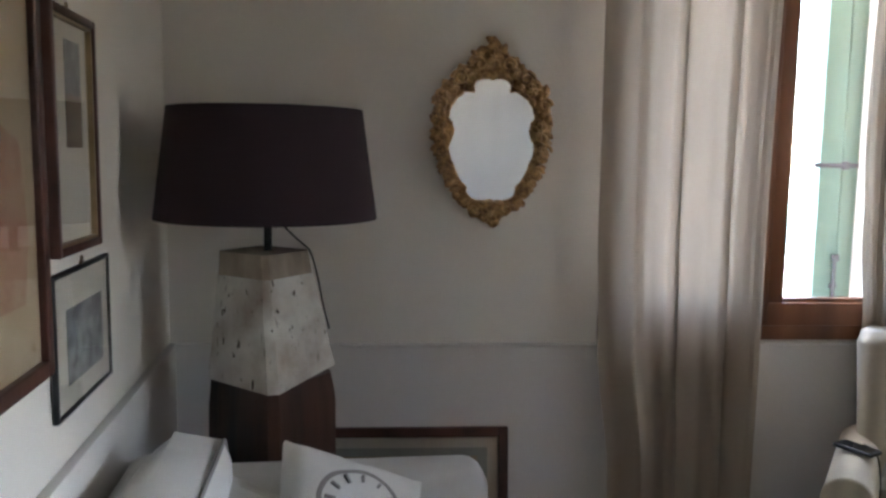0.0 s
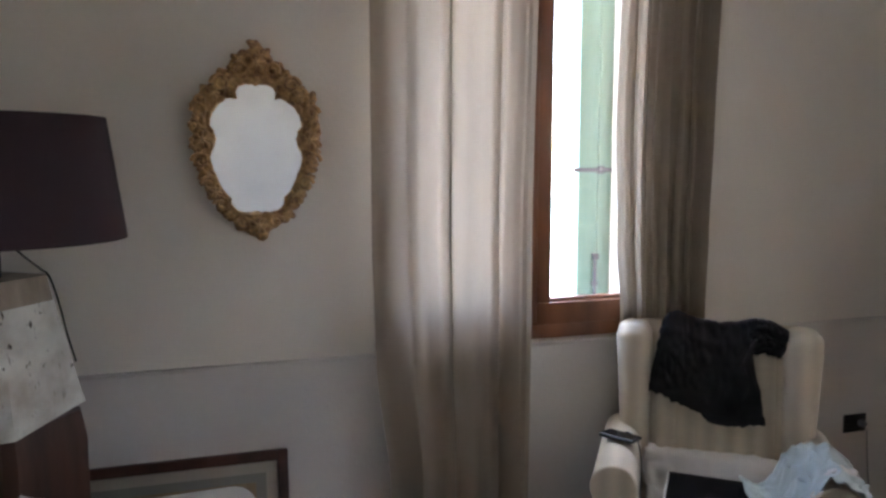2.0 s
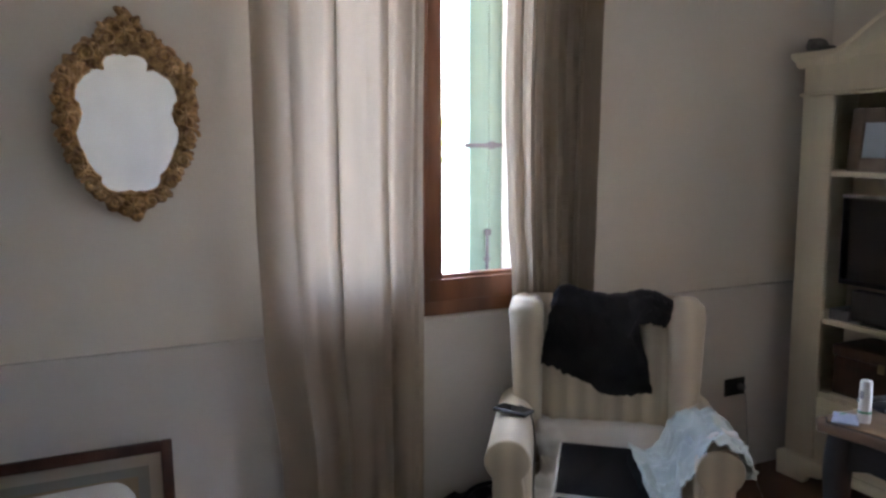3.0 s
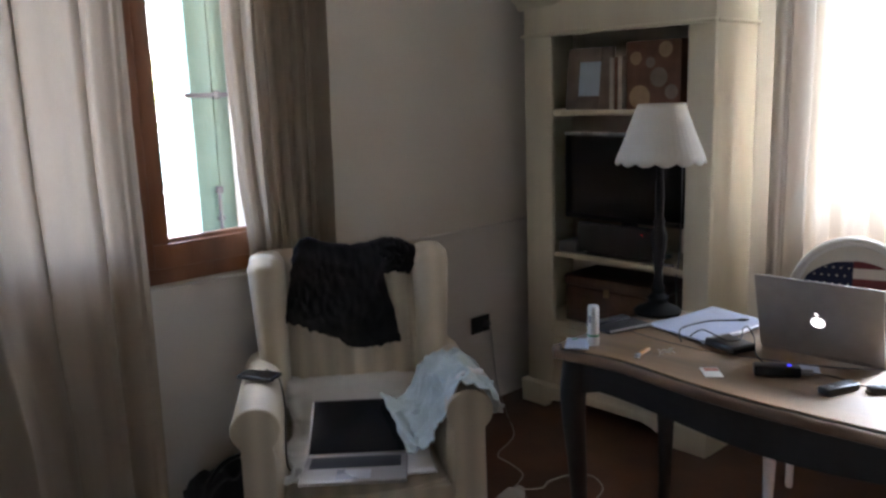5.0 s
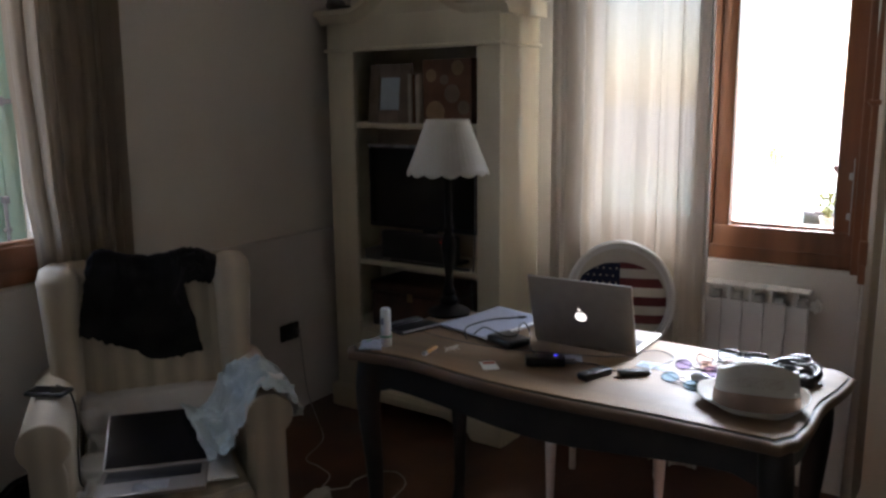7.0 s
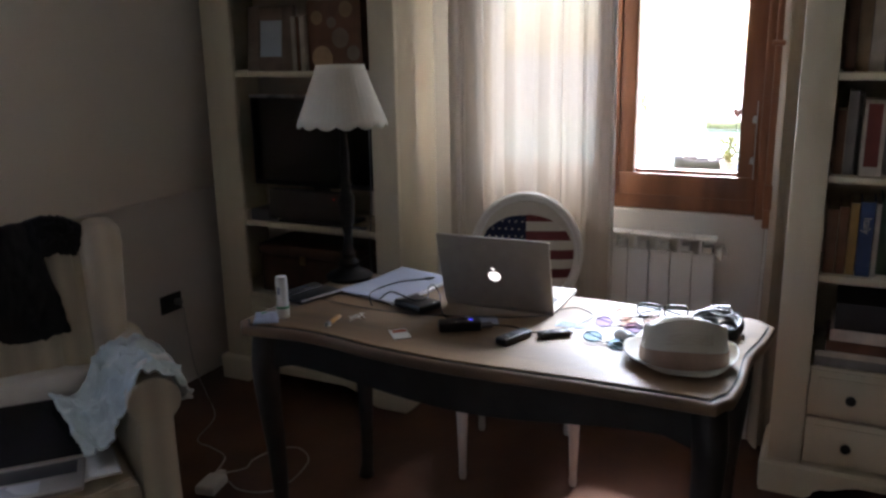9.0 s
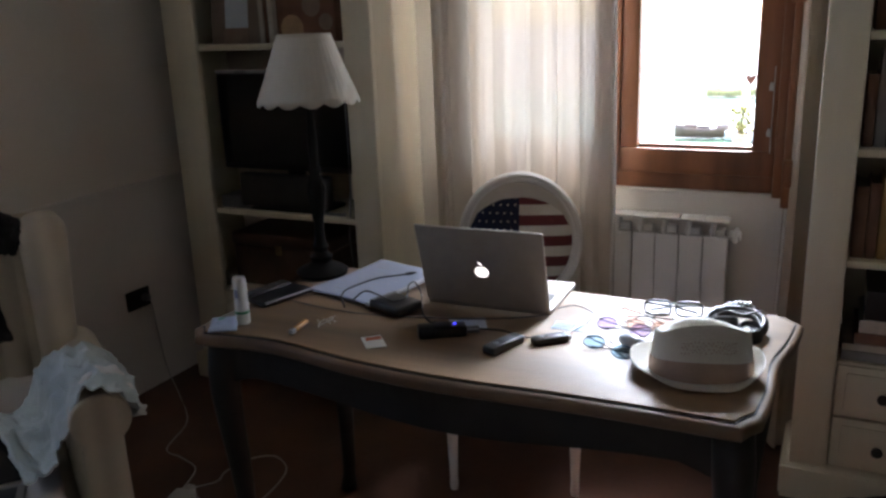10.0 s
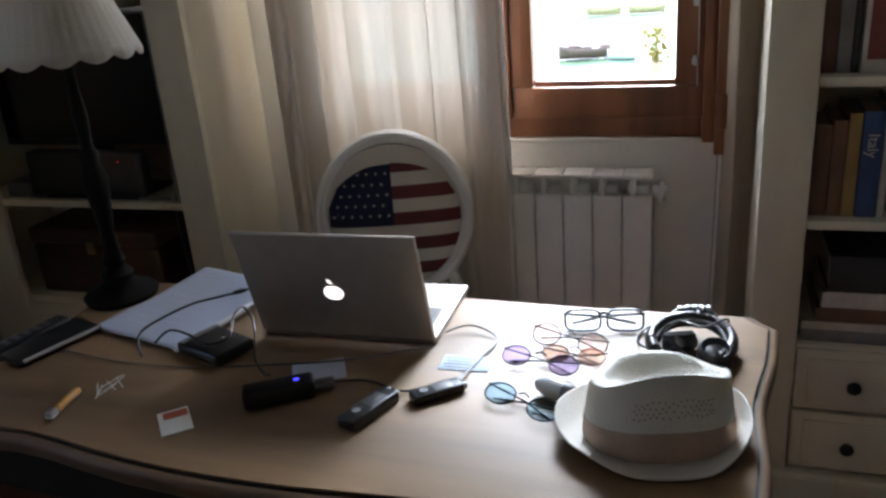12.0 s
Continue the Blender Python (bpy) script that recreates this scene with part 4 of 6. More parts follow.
part("tabletop", Geo().slab(table_outline(-0.019), TZ - 0.004, TZ, 0.0015, 2), TABLE_TOP, tb)
part("groove", Geo().slab(table_outline(-0.0155), TZ - 0.006, TZ - 0.0042, 0.0), TABLE_DARK, tb, "dark groove round the top")
part("edge_moulding", Geo().slab(table_outline(0.0), TZ - 0.036, TZ - 0.0061, 0.010, 4), TABLE_EDGE, tb, "darker moulded wooden edge")


def apron(length, deep, shallow):
    out = [(-length / 2, 0), (length / 2, 0)]
    n = 40
    for i in range(n + 1):
        t = 1 - i / n
        s = abs(2 * t - 1)
        d = shallow + (deep - shallow) * (0.5 + 0.5 * math.cos(math.pi * min(1, s * 1.15))) + 0.03 * max(0, s - 0.85) / 0.15
        out.append((-length / 2 + length * t, -d))
    return out


for y, mrot in ((-HX + 0.055, 0), (HX - 0.055, 0)):
    part("apron", Geo().slab(apron(2 * HY - 0.16, 0.122, 0.080), -0.011, 0.011, m=Matrix.Translation((y, 0, TZ - 0.033)) @ pose(0, 0, 0, 90, 0, 90)), TABLE_DARK, tb)
for y in (-HY + 0.07, HY - 0.07):
    part("apron", Geo().slab(apron(2 * HX - 0.12, 0.115, 0.080), -0.011, 0.011, m=Matrix.Translation((0, y, TZ - 0.033)) @ pose(0, 0, 0, 90, 0, 0)), TABLE_DARK, tb)
for sx in (-1, 1):
    for sy in (-1, 1):
        x, y = sx * (HX - 0.062), sy * (HY - 0.078)
        path = smooth_path([(x, y, TZ - 0.034), (x + sx * 0.008, y + sy * 0.008, 0.62), (x + sx * 0.006, y + sy * 0.006, 0.52), (x - sx * 0.004, y - sy * 0.004, 0.30), (x - sx * 0.002, y - sy * 0.002, 0.12), (x + sx * 0.014, y + sy * 0.014, 0.03), (x + sx * 0.022, y + sy * 0.022, 0.0)], 6)
        rad = [0.022 + 0.019 * max(0, min(1, (p.z - 0.15) / 0.5)) ** 1.3 + 0.006 * max(0, 1 - p.z / 0.06) for p in path]
        part("leg", Geo().tube(path, 0.03, 12, radii=rad), TABLE_DARK, tb)

# ---- wing armchair ----
ARM = Matrix.Translation((2.346, 3.793, -0.01)) @ pose(0, 0, 0, 0, 0, -34) @ Matrix.Diagonal((1.035, 1, 1, 1))
ac = thing("wing_armchair", "cream striped wing armchair with rolled arms", "armchair", ARM)
part("seat_base", Geo().box((0, -0.04, 0.19), (0.56, 0.60, 0.18), 0.03, 3), UPHOL, ac)
part("seat_cushion", Geo().cushion((0, -0.10, 0.29), (0.50, 0.58, 0.11), 24, m=pose(0, 0, 0, 2, 0, 0), power=5, edge=0.55, wobble=0.012), UPHOL, ac)
part("seat_piping", Geo().tube(smooth_path([(-0.235, -0.36, 0.322), (-0.1, -0.392, 0.318), (0.1, -0.392, 0.318), (0.235, -0.36, 0.322)], 6), 0.005, 6), UPHOL, ac)


def wavy_pad(w, h, t, z0, tilt, seg=24):
    """The padded inside back with soft vertical channels."""
    g = Geo()

    def fn(u, v):
        x, z = (u - 0.5) * w, v * h
        e = (1 - abs(2 * u - 1) ** 6) * (1 - abs(2 * v - 1) ** 8)
        return Vector((x, -t * max(0, e) ** 0.5 - 0.012 * abs(math.sin(u * math.pi * 8)) ** 0.7 * e + tilt * z, z0 + z))

    return g.grid(fn, 96, seg)


part("inner_back", wavy_pad(0.54, 0.625, 0.07, 0.35, 0.16), UPHOL, ac, m=Matrix.Translation((0, 0.19, 0)))
part("outer_back", Geo().box((0, 0.245, 0.585), (0.58, 0.075, 0.77), 0.035, 3, m=pose(0, 0, 0, -9, 0, 0)), UPHOL, ac)


def wing_skin(s):
    """A straight padded column, thick in front, rolled over at the top."""
    def fn(u, v):
        a = 2 * math.pi * u
        z = 0.50 + 0.475 * min(1.0, v / 0.9)
        k = 1.0
        if v > 0.8:
            q = (v - 0.8) / 0.2
            z = 0.50 + 0.475 * (0.86 + 0.14 * math.sin(q * math.pi / 2))
            k = max(0.0, math.cos(q * math.pi / 2)) ** 0.55
        else:
            z = 0.50 + 0.475 * 0.86 * v / 0.8
        w = 0.052 + 0.016 * ((z - 0.50) / 0.475) ** 1.5
        front, back = 0.075 + 0.06 * ((z - 0.5) / 0.475) ** 2, 0.33
        c, sn = math.cos(a), math.sin(a)
        px = math.copysign(abs(c) ** 0.72, c) * w
        py = math.copysign(abs(sn) ** 0.72, sn) * (back - front) / 2
        crease = 0.004 * math.sin(v * 60 + 3 * math.sin(a)) * max(0, v - 0.72) * 3
        return Vector((s * (0.277 + 0.012 * (z - 0.5) / 0.475) + px * k + crease, (front + back) / 2 + py * (0.35 + 0.65 * k) + crease, z))

    return fn


for s in (-1, 1):
    part("wing", Geo().grid(wing_skin(s), 40, 44, closed_u=True), UPHOL, ac, sharp=70)
    # rolled arm
    g = Geo()
    path = smooth_path([(s * 0.32, 0.22, 0.548), (s * 0.32, 0.05, 0.545), (s * 0.32, -0.18, 0.54), (s * 0.32, -0.335, 0.535)], 5)
    g.tube(path, 0.08, 24, radii=[0.066 + 0.007 * i / len(path) for i in range(len(path))])
    g.ball(path[-1], (0.073, 0.016, 0.073), 24)
    g.box((s * 0.300, -0.06, 0.29), (0.105, 0.55, 0.46), 0.035, 3)
    part("arm", g, UPHOL, ac)
    face = [(0.074 * math.cos(radians(q)), 0.535 + 0.074 * math.sin(radians(q))) for q in range(-50, 231, 10)]
    face = face + [(-0.055, 0.44), (-0.056, 0.30), (-0.058, 0.10), (0.05, 0.10), (0.048, 0.30), (0.047, 0.42)]
    g = Geo().slab([(s * 0.32 + x if s > 0 else s * 0.32 - x, z) for x, z in face], -0.001, 0.022, 0.008, 3, m=Matrix.Translation((0, -0.332, 0)) @ pose(0, 0, 0, 90, 0, 0))
    part("front_panel", g, UPHOL, ac)
for x in (-0.27, 0.27):
    for y in (-0.27, 0.24):
        part("foot", Geo().lathe([(0.016, 0), (0.02, 0.02), (0.028, 0.10), (0.03, 0.12)], (x, y, 0.005), 14), LAMP_DARK, ac, "dark turned wooden foot")

# ---- things on the armchair ----
def between(table, u):
    """Smooth steps through rows (u, a, b)."""
    for p, q in zip(table, table[1:]):
        if u <= q[0]:
            k = (u - p[0]) / (q[0] - p[0])
            return [i + (j - i) * k for i, j in zip(p[1:], q[1:])]
    return list(table[-1][1:])


THROW = [(0, 0.20, 0.47), (0.1, 0.15, 0.515), (0.2, 0.085, 0.512), (0.32, 0.045, 0.455), (0.42, 0.03, 0.395), (0.5, -0.02, 0.362), (0.75, -0.22, 0.352), (1.0, -0.37, 0.350)]


def throw(u, v):
    y, z = between(THROW, v)
    x = -0.232 + 0.445 * u
    loose = max(0, 1 - u * 4.5)
    fold = 0.026 * abs(noise.noise(Vector((u * 9, v * 7, 6)))) * (0.25 + 1.7 * loose) + 0.015 * loose * math.sin(v * 46 + 4 * u + 2 * noise.noise(Vector((u * 5, v * 9, 1))))
    return Vector((x + 0.012 * math.sin(v * 17) * loose, y - fold * 0.6 + 0.006 * math.sin(u * 9), z + max(0, fold) - 0.014 * (2 * u - 1) ** 4 * (v < 0.35)))


wt = thing("white_throw", "white cotton throw crumpled over the armchair's seat", "throw", ARM)
add_solid(part("cloth", Geo().grid(throw, 48, 64), WHITE_CLOTH, wt, sharp=80), 0.006)
part("hem", Geo().tube([throw(0.0, k / 60) + Vector((0, 0, 0.004)) for k in range(61)], 0.006, 8), WHITE_CLOTH, wt, "rolled stitched hem")

HEM = [(0, -0.245, 0.735), (0.08, -0.205, 0.722), (0.16, -0.16, 0.70), (0.24, -0.11, 0.682), (0.30, -0.07, 0.664), (0.36, -0.035, 0.634), (0.44, 0.02, 0.620), (0.52, 0.09, 0.628), (0.60, 0.158, 0.640),
       (0.635, 0.122, 0.72), (0.665, 0.078, 0.81), (0.69, 0.09, 0.872), (0.76, 0.15, 0.896), (0.83, 0.172, 0.882), (0.90, 0.196, 0.878), (1.0, 0.214, 0.905)]
NECK = [(0, -0.200, 0.995), (0.06, -0.178, 1.024), (0.14, -0.15, 1.034), (0.22, -0.11, 1.018), (0.30, -0.07, 1.006), (0.42, 0.0, 0.996), (0.55, 0.06, 1.002), (0.68, 0.115, 1.016), (0.78, 0.150, 1.014), (0.9, 0.200, 0.998), (1.0, 0.226, 0.978)]


def drape_black(u, v):
    hx, hz = between(HEM, u)
    nx, nz = between(NECK, u)
    nz -= 0.012
    rough = noise.noise(Vector((u * 40, v * 3, 8)))
    if v < 0.22:
        k = v / 0.22
        x, z = nx, nz - 0.07 * (1 - k) ** 2 + 0.006 * math.sin(k * math.pi)
        y = 0.345 - 0.135 * k
    else:
        k = (v - 0.22) / 0.78
        x, z = nx + (hx - nx) * k, nz + (hz - nz) * k
        y = 0.21 + (0.12 + 0.16 * (z - 0.37) - 0.03 - 0.21) * min(1, k * 5)
    fold = 0.012 * noise.noise(Vector((u * 10 + 2 * v, v * 4, 2))) + 0.007 * noise.noise(Vector((u * 26, v * 9, 4)))
    edge = max(0, v - 0.85) / 0.15
    return Vector((x + 0.010 + 0.006 * noise.noise(Vector((u * 14, v * 14, 5))), y - 0.006 - abs(fold), z + 0.010 * rough * edge + 0.004 * rough))


bs = thing("black_garment", "black knitted garment thrown over the armchair's back", "clothing", ARM)
add_solid(part("cloth", Geo().grid(drape_black, 110, 56), BLACK_KNIT, bs, sharp=80), 0.007)
add_solid(part("strap", Geo().grid(lambda u, v: Vector((0.078 + 0.010 * u + 0.045 * v, 0.138 + 0.02 * v - 0.004 * math.sin(3 * v), 0.845 + 0.10 * v)), 4, 10), METAL_DARK, bs, "narrow grey strap"), 0.003)

SHIRT = [(0, 0.140, 0.372), (0.12, 0.180, 0.378), (0.24, 0.222, 0.42), (0.38, 0.250, 0.53), (0.5, 0.282, 0.602), (0.6, 0.325, 0.622), (0.72, 0.372, 0.60), (0.84, 0.396, 0.555), (1.0, 0.402, 0.495)]


def drape_blue(u, v):
    """A shirt thrown over the arm: from the seat over the roll and down outside, in crumpled folds."""
    x, z = between(SHIRT, u)
    inner = max(0, 1 - u / 0.55)
    z += inner * (0.115 * v ** 0.9) + 0.022 * math.sin(math.pi * min(1, inner * 1.6)) * v
    x -= 0.060 * v * inner
    y = -0.350 + 0.315 * v + 0.020 * math.sin(5 * u + 0.4) * (1 - v) + 0.03 * inner * (1 - v)
    out = max(0, (u - 0.55) / 0.45)
    y += -0.03 * out + 0.16 * out ** 2 * (0.5 - v)
    p = Vector((u * 4.2 + v * 1.6, v * 2.4 - u * 1.5, 1.7))
    ridge = 1 - 2 * abs(noise.noise(p))
    ridge2 = 1 - 2 * abs(noise.noise(p * 2.3 + Vector((3, 1, 0))))
    lift = 0.026 * max(0, ridge) ** 2.5 + 0.013 * max(0, ridge2) ** 3 + 0.002 * noise.noise(p * 7)
    side = min(1, max(0, (u - 0.55) / 0.35))
    return Vector((x + lift * side * 0.9 - lift * 0.5 * (u < 0.45) + 0.008 * noise.noise(p * 3), y + 0.012 * noise.noise(p * 2 + Vector((9, 0, 0))), z + lift * (1 - 0.7 * side) + 0.004))


bl = thing("folded_shirt", "crumpled pale blue cotton shirt over the armchair's arm", "clothing", ARM)
add_solid(part("cloth", Geo().grid(drape_blue, 80, 64), BLUE_CLOTH, bl, sharp=80), 0.005)


def collar(u, v):
    """A rolled white edge that follows the front of the arm and droops outside."""
    a = 2 * math.pi * u
    x, z = between(SHIRT, 0.46 + 0.5 * v)
    r = 0.011 + 0.006 * noise.noise(Vector((v * 9, 1, 3)))
    return Vector((x + r * math.cos(a) * 0.7 + 0.014 * v, -0.30 + 0.07 * math.sin(v * 3.0) + 2.0 * r * math.sin(a), z + 0.012 + r * math.cos(a)))


part("collar", Geo().grid(collar, 16, 40, closed_u=True), WHITE_CLOTH, bl, "white turned-over edge", sharp=80)


def emblem_outline(r):
    """A plain rounded emblem."""
    n = 36
    return [(r * (1 + 0.06 * math.cos(2 * a)) * math.cos(a) * 1.0, r * (math.sin(a) * 0.95 - 0.14 * max(0, math.sin(a)) ** 8 + 0.10 * max(0, -math.sin(a)) ** 10)) for a in (2 * math.pi * i / n for i in range(n))]


def laptop(name, label, m, w, d, lid, angle, mat, lit):
    """Hinge along x at y = 0; the keyboard lies towards -y; the lid turns up from lying back over +y by angle."""
    lp = thing(name, label, "laptop", m)
    part("base", Geo().box((0, -d / 2, 0.007), (w, d, 0.014), 0.005, 3), mat, lp)
    part("keyboard", Geo().box((0, -d * 0.30, 0.0142), (w * 0.88, d * 0.42, 0.0012), 0.0004), KEY_BLACK, lp, "black keyboard")
    part("trackpad", Geo().box((0, -d * 0.76, 0.0142), (w * 0.32, d * 0.34, 0.0008), 0.0003), SILVER, lp)
    tilt = Matrix.Translation((0, 0.002, 0.012)) @ pose(0, 0, 0, angle, 0, 0)
    ld = part("lid", Geo().box((0, lid / 2, 0), (w, lid, 0.008), 0.0035, 3), mat, lp, m=tilt)
    part("screen", Geo().box((0, lid / 2, 0.0045), (w - 0.012, lid - 0.012, 0.001)), SCREEN, ld)
    if lit:
        part("emblem", Geo().slab(emblem_outline(0.0175), -0.0049, -0.0042, m=Matrix.Translation((0, lid * 0.45, 0)))
             .slab([(-0.002, 0.0195), (0.001, 0.026), (0.008, 0.030), (0.0055, 0.0225)], -0.0049, -0.0042, m=Matrix.Translation((0, lid * 0.45, 0))), LOGO, ld, "glowing white emblem")
    return lp


laptop("laptop", "open silver laptop with dark screen lying on the armchair", Matrix.Translation((2.207, 3.63, 0.340)) @ pose(0, 0, 0, 0, 0, -41) @ pose(0, 0, 0, -5, 0, 0), 0.33, 0.225, 0.237, 33, ALU, False)
ph = thing("phone", "black phone lying on the armchair's rolled arm", "phone", Matrix.Translation((2.020, 3.895, 0.607)) @ pose(0, 0, 0, 0, 0, 28))
part("housing", Geo().box((0, 0, 0.008), (0.066, 0.135, 0.014), 0.005, 3), BLACK_PLASTIC, ph)
part("screen", Geo().box((0, 0, 0.0152), (0.058, 0.115, 0.0012)), SCREEN, ph)
tagged(link("charging_cable", Geo().tube(smooth_path([(-0.30, -0.03, 0.622), (-0.26, -0.06, 0.602), (-0.243, -0.10, 0.52), (-0.243, -0.20, 0.44), (-0.238, -0.27, 0.372), (-0.205, -0.30, 0.366)], 8), 0.0025, 6), BLACK_PLASTIC, m=ARM), "thin black cable running down the armchair's arm", "cable")
bag = thing("black_bag", "soft black bag on the floor behind the armchair", "bag", Matrix.Translation((1.975, 4.05, 0)))
part("body", Geo().cushion((0, 0, 0.13), (0.27, 0.24, 0.25), 16, power=3, wobble=0.05, edge=0.35), BLACK_KNIT, bag)
part("handle", Geo().tube(smooth_path([(-0.1, 0, 0.22), (-0.05, -0.04, 0.30), (0.05, -0.04, 0.30), (0.1, 0, 0.22)], 6), 0.009, 8), BLACK_KNIT, bag)

# cables and an adaptor on the floor
tagged(link("cable", Geo().tube(smooth_path([(0.792, 0.05, 1.30), (0.795, 0.045, 1.0), (0.79, 0.04, 0.80), (0.792, 0.02, 0.70), (0.80, 0.03, 0.50), (0.79, 0.04, 0.44)], 8), 0.003, 6), GREY_PLASTIC, m=CAB), "grey cable hanging inside the cabinet", "cable")
fl = thing("power_adaptor", "dull white power adaptor on the floor by the table", "adaptor", pose(2.80, 3.495, 0, 0, 0, 12))
part("housing", Geo().box((0, 0, 0.018), (0.105, 0.075, 0.034), 0.009, 3), CABLE_DULL, fl)
part("plug", Geo().box((0.066, 0, 0.018), (0.032, 0.03, 0.03), 0.005), CABLE_DULL, fl)
loop = [(3.452, 4.20, 0.39), (3.455, 4.17, 0.12), (3.42, 4.08, 0.006), (3.25, 3.88, 0.005), (3.06, 3.80, 0.005), (3.03, 3.70, 0.005), (2.99, 3.60, 0.005), (2.87, 3.55, 0.005), (2.84, 3.525, 0.014)]
tagged(link("white_cable", Geo().tube(smooth_path(loop, 10), 0.003, 6), CABLE_DULL), "thin white cable trailing from the socket across the floor", "cable")
loop = [(2.88, 3.512, 0.016), (2.96, 3.475, 0.005), (3.02, 3.49, 0.005), (3.12, 3.462, 0.005), (3.168, 3.395, 0.005), (3.125, 3.312, 0.005), (3.047, 3.277, 0.005), (2.925, 3.267, 0.005), (2.85, 3.31, 0.005), (2.83, 3.40, 0.005), (2.85, 3.46, 0.012)]
tagged(link("white_cable", Geo().tube(smooth_path(loop, 10), 0.003, 6), CABLE_DULL), "thin white cable coiled on the floor under the table", "cable")

# ---- timber floor lamp ----
fl = thing("floor_lamp", "tall timber-block lamp with chipped white paint and dark drum shade", "lamp", Matrix.Translation((0.113, 3.87, 0)) @ pose(0, 0, 0, 0, 0, 54))


def block(rows):
    """A four-sided tapering block from rows of (z, half width), with slightly worn edges."""
    g = Geo()
    b = g.bm
    rings = []
    for z, h in rows:
        c = 0.16 * h
        ring = [(h, -h + c), (h, h - c), (h - c, h), (-h + c, h), (-h, h - c), (-h, -h + c), (-h + c, -h), (h - c, -h)]
        lean = -0.05 * max(-0.21, z - 1.05)
        ring = [(x + 0.588 * lean, y - 0.809 * lean) for x, y in ring]
        rings.append([b.verts.new((x + 0.003 * noise.noise(Vector((x * 20, y * 20, z * 9))), y + 0.003 * noise.noise(Vector((y * 20, z * 9, x * 20))), z)) for x, y in ring])
    for p, q in zip(rings, rings[1:]):
        for k in range(8):
            b.faces.new((p[k], p[(k + 1) % 8], q[(k + 1) % 8], q[k]))
    b.faces.new(rings[0][::-1]), b.faces.new(rings[-1])
    return g


def half(z):
    return 0.147 - 0.050 * max(0, (z - 0.80) / 0.46) if z > 0.80 else 0.147 + 0.004 * (0.8 - z)


part("lower_block", block([(z / 20 * 0.84, half(z / 20 * 0.84)) for z in range(22)]), LAMP_DARK, fl, "bare dark timber")
# chipped paint: white with dark gouges
cw = LAMP_WHITE.node_tree
chips = cw.nodes.new("ShaderNodeTexNoise")
chips.inputs["Scale"].default_value, chips.inputs["Detail"].default_value = 48, 6
cm = cw.nodes.new("ShaderNodeMapping")
cm.inputs["Scale"].default_value = (1, 1, 0.45)
ctc = cw.nodes.new("ShaderNodeTexCoord")
cw.links.new(ctc.outputs["Object"], cm.inputs[0]), cw.links.new(cm.outputs[0], chips.inputs[0])
cr = cw.nodes.new("ShaderNodeMapRange")
cr.inputs[1].default_value, cr.inputs[2].default_value = 0.65, 0.68
cw.links.new(chips.outputs[0], cr.inputs[0])
cx = cw.nodes.new("ShaderNodeMix")
cx.data_type = "RGBA"
cx.inputs[7].default_value = (0.05, 0.03, 0.02, 1)
bs_ = cw.nodes["Principled BSDF"]
src = bs_.inputs["Base Color"].links[0].from_socket
# rubbed brown patches and hairline scratches along the grain
rub = cw.nodes.new("ShaderNodeTexNoise")
rub.inputs["Scale"].default_value, rub.inputs["Detail"].default_value = 7, 8
rm_ = cw.nodes.new("ShaderNodeMapRange")
rm_.inputs[1].default_value, rm_.inputs[2].default_value, rm_.inputs[4].default_value = 0.42, 0.72, 0.8
cw.links.new(ctc.outputs["Object"], rub.inputs[0]), cw.links.new(rub.outputs[0], rm_.inputs[0])
worn = cw.nodes.new("ShaderNodeMix")
worn.data_type = "RGBA"
worn.inputs[7].default_value = (0.27, 0.19, 0.13, 1)
cw.links.new(rm_.outputs[0], worn.inputs[0]), cw.links.new(src, worn.inputs[6])
scm = cw.nodes.new("ShaderNodeMapping")
scm.inputs["Scale"].default_value = (1, 1, 0.12)
scn = cw.nodes.new("ShaderNodeTexNoise")
scn.inputs["Scale"].default_value, scn.inputs["Detail"].default_value = 120, 3
scr = cw.nodes.new("ShaderNodeMapRange")
scr.inputs[1].default_value, scr.inputs[2].default_value, scr.inputs[4].default_value = 0.64, 0.70, 0.6
cw.links.new(ctc.outputs["Object"], scm.inputs[0]), cw.links.new(scm.outputs[0], scn.inputs[0]), cw.links.new(scn.outputs[0], scr.inputs[0])
lines = cw.nodes.new("ShaderNodeMix")
lines.data_type = "RGBA"
lines.inputs[7].default_value = (0.10, 0.07, 0.05, 1)
cw.links.new(scr.outputs[0], lines.inputs[0]), cw.links.new(worn.outputs[2], lines.inputs[6])
src = lines.outputs[2]
cw.links.new(cr.outputs[0], cx.inputs[0]), cw.links.new(src, cx.inputs[6]), cw.links.new(cx.outputs[2], bs_.inputs["Base Color"])
g = block([(0.838 + k / 14 * 0.350, half(0.838 + k / 14 * 0.350) + 0.0035) for k in range(15)])
for v in g.bm.verts:
    side = 0.68 * v.co.x - 0.73 * v.co.y
    up = 0.036 * max(0, side / 0.2) ** 2 + 0.014 * max(0, -side / 0.2) ** 2 + 0.030 + 0.008 * noise.noise(Vector((v.co.x * 9, v.co.y * 9, 1)))
    v.co.z += up * max(0.0, 1 - (v.co.z - 0.838) / 0.40)
part("painted_block", g, LAMP_WHITE, fl, "chipped off-white painted timber")
part("upper_block", block([(1.1885 + k / 4 * 0.0735, half(1.1885 + k / 4 * 0.0735) + 0.0025) for k in range(5)]), LAMP_WORN, fl, "weathered bare beige timber")
part("rod", Geo().tube([(0, 0, 1.26), (0, 0, 1.42)], 0.0125, 14), METAL_DARK, fl, "dark metal rod")
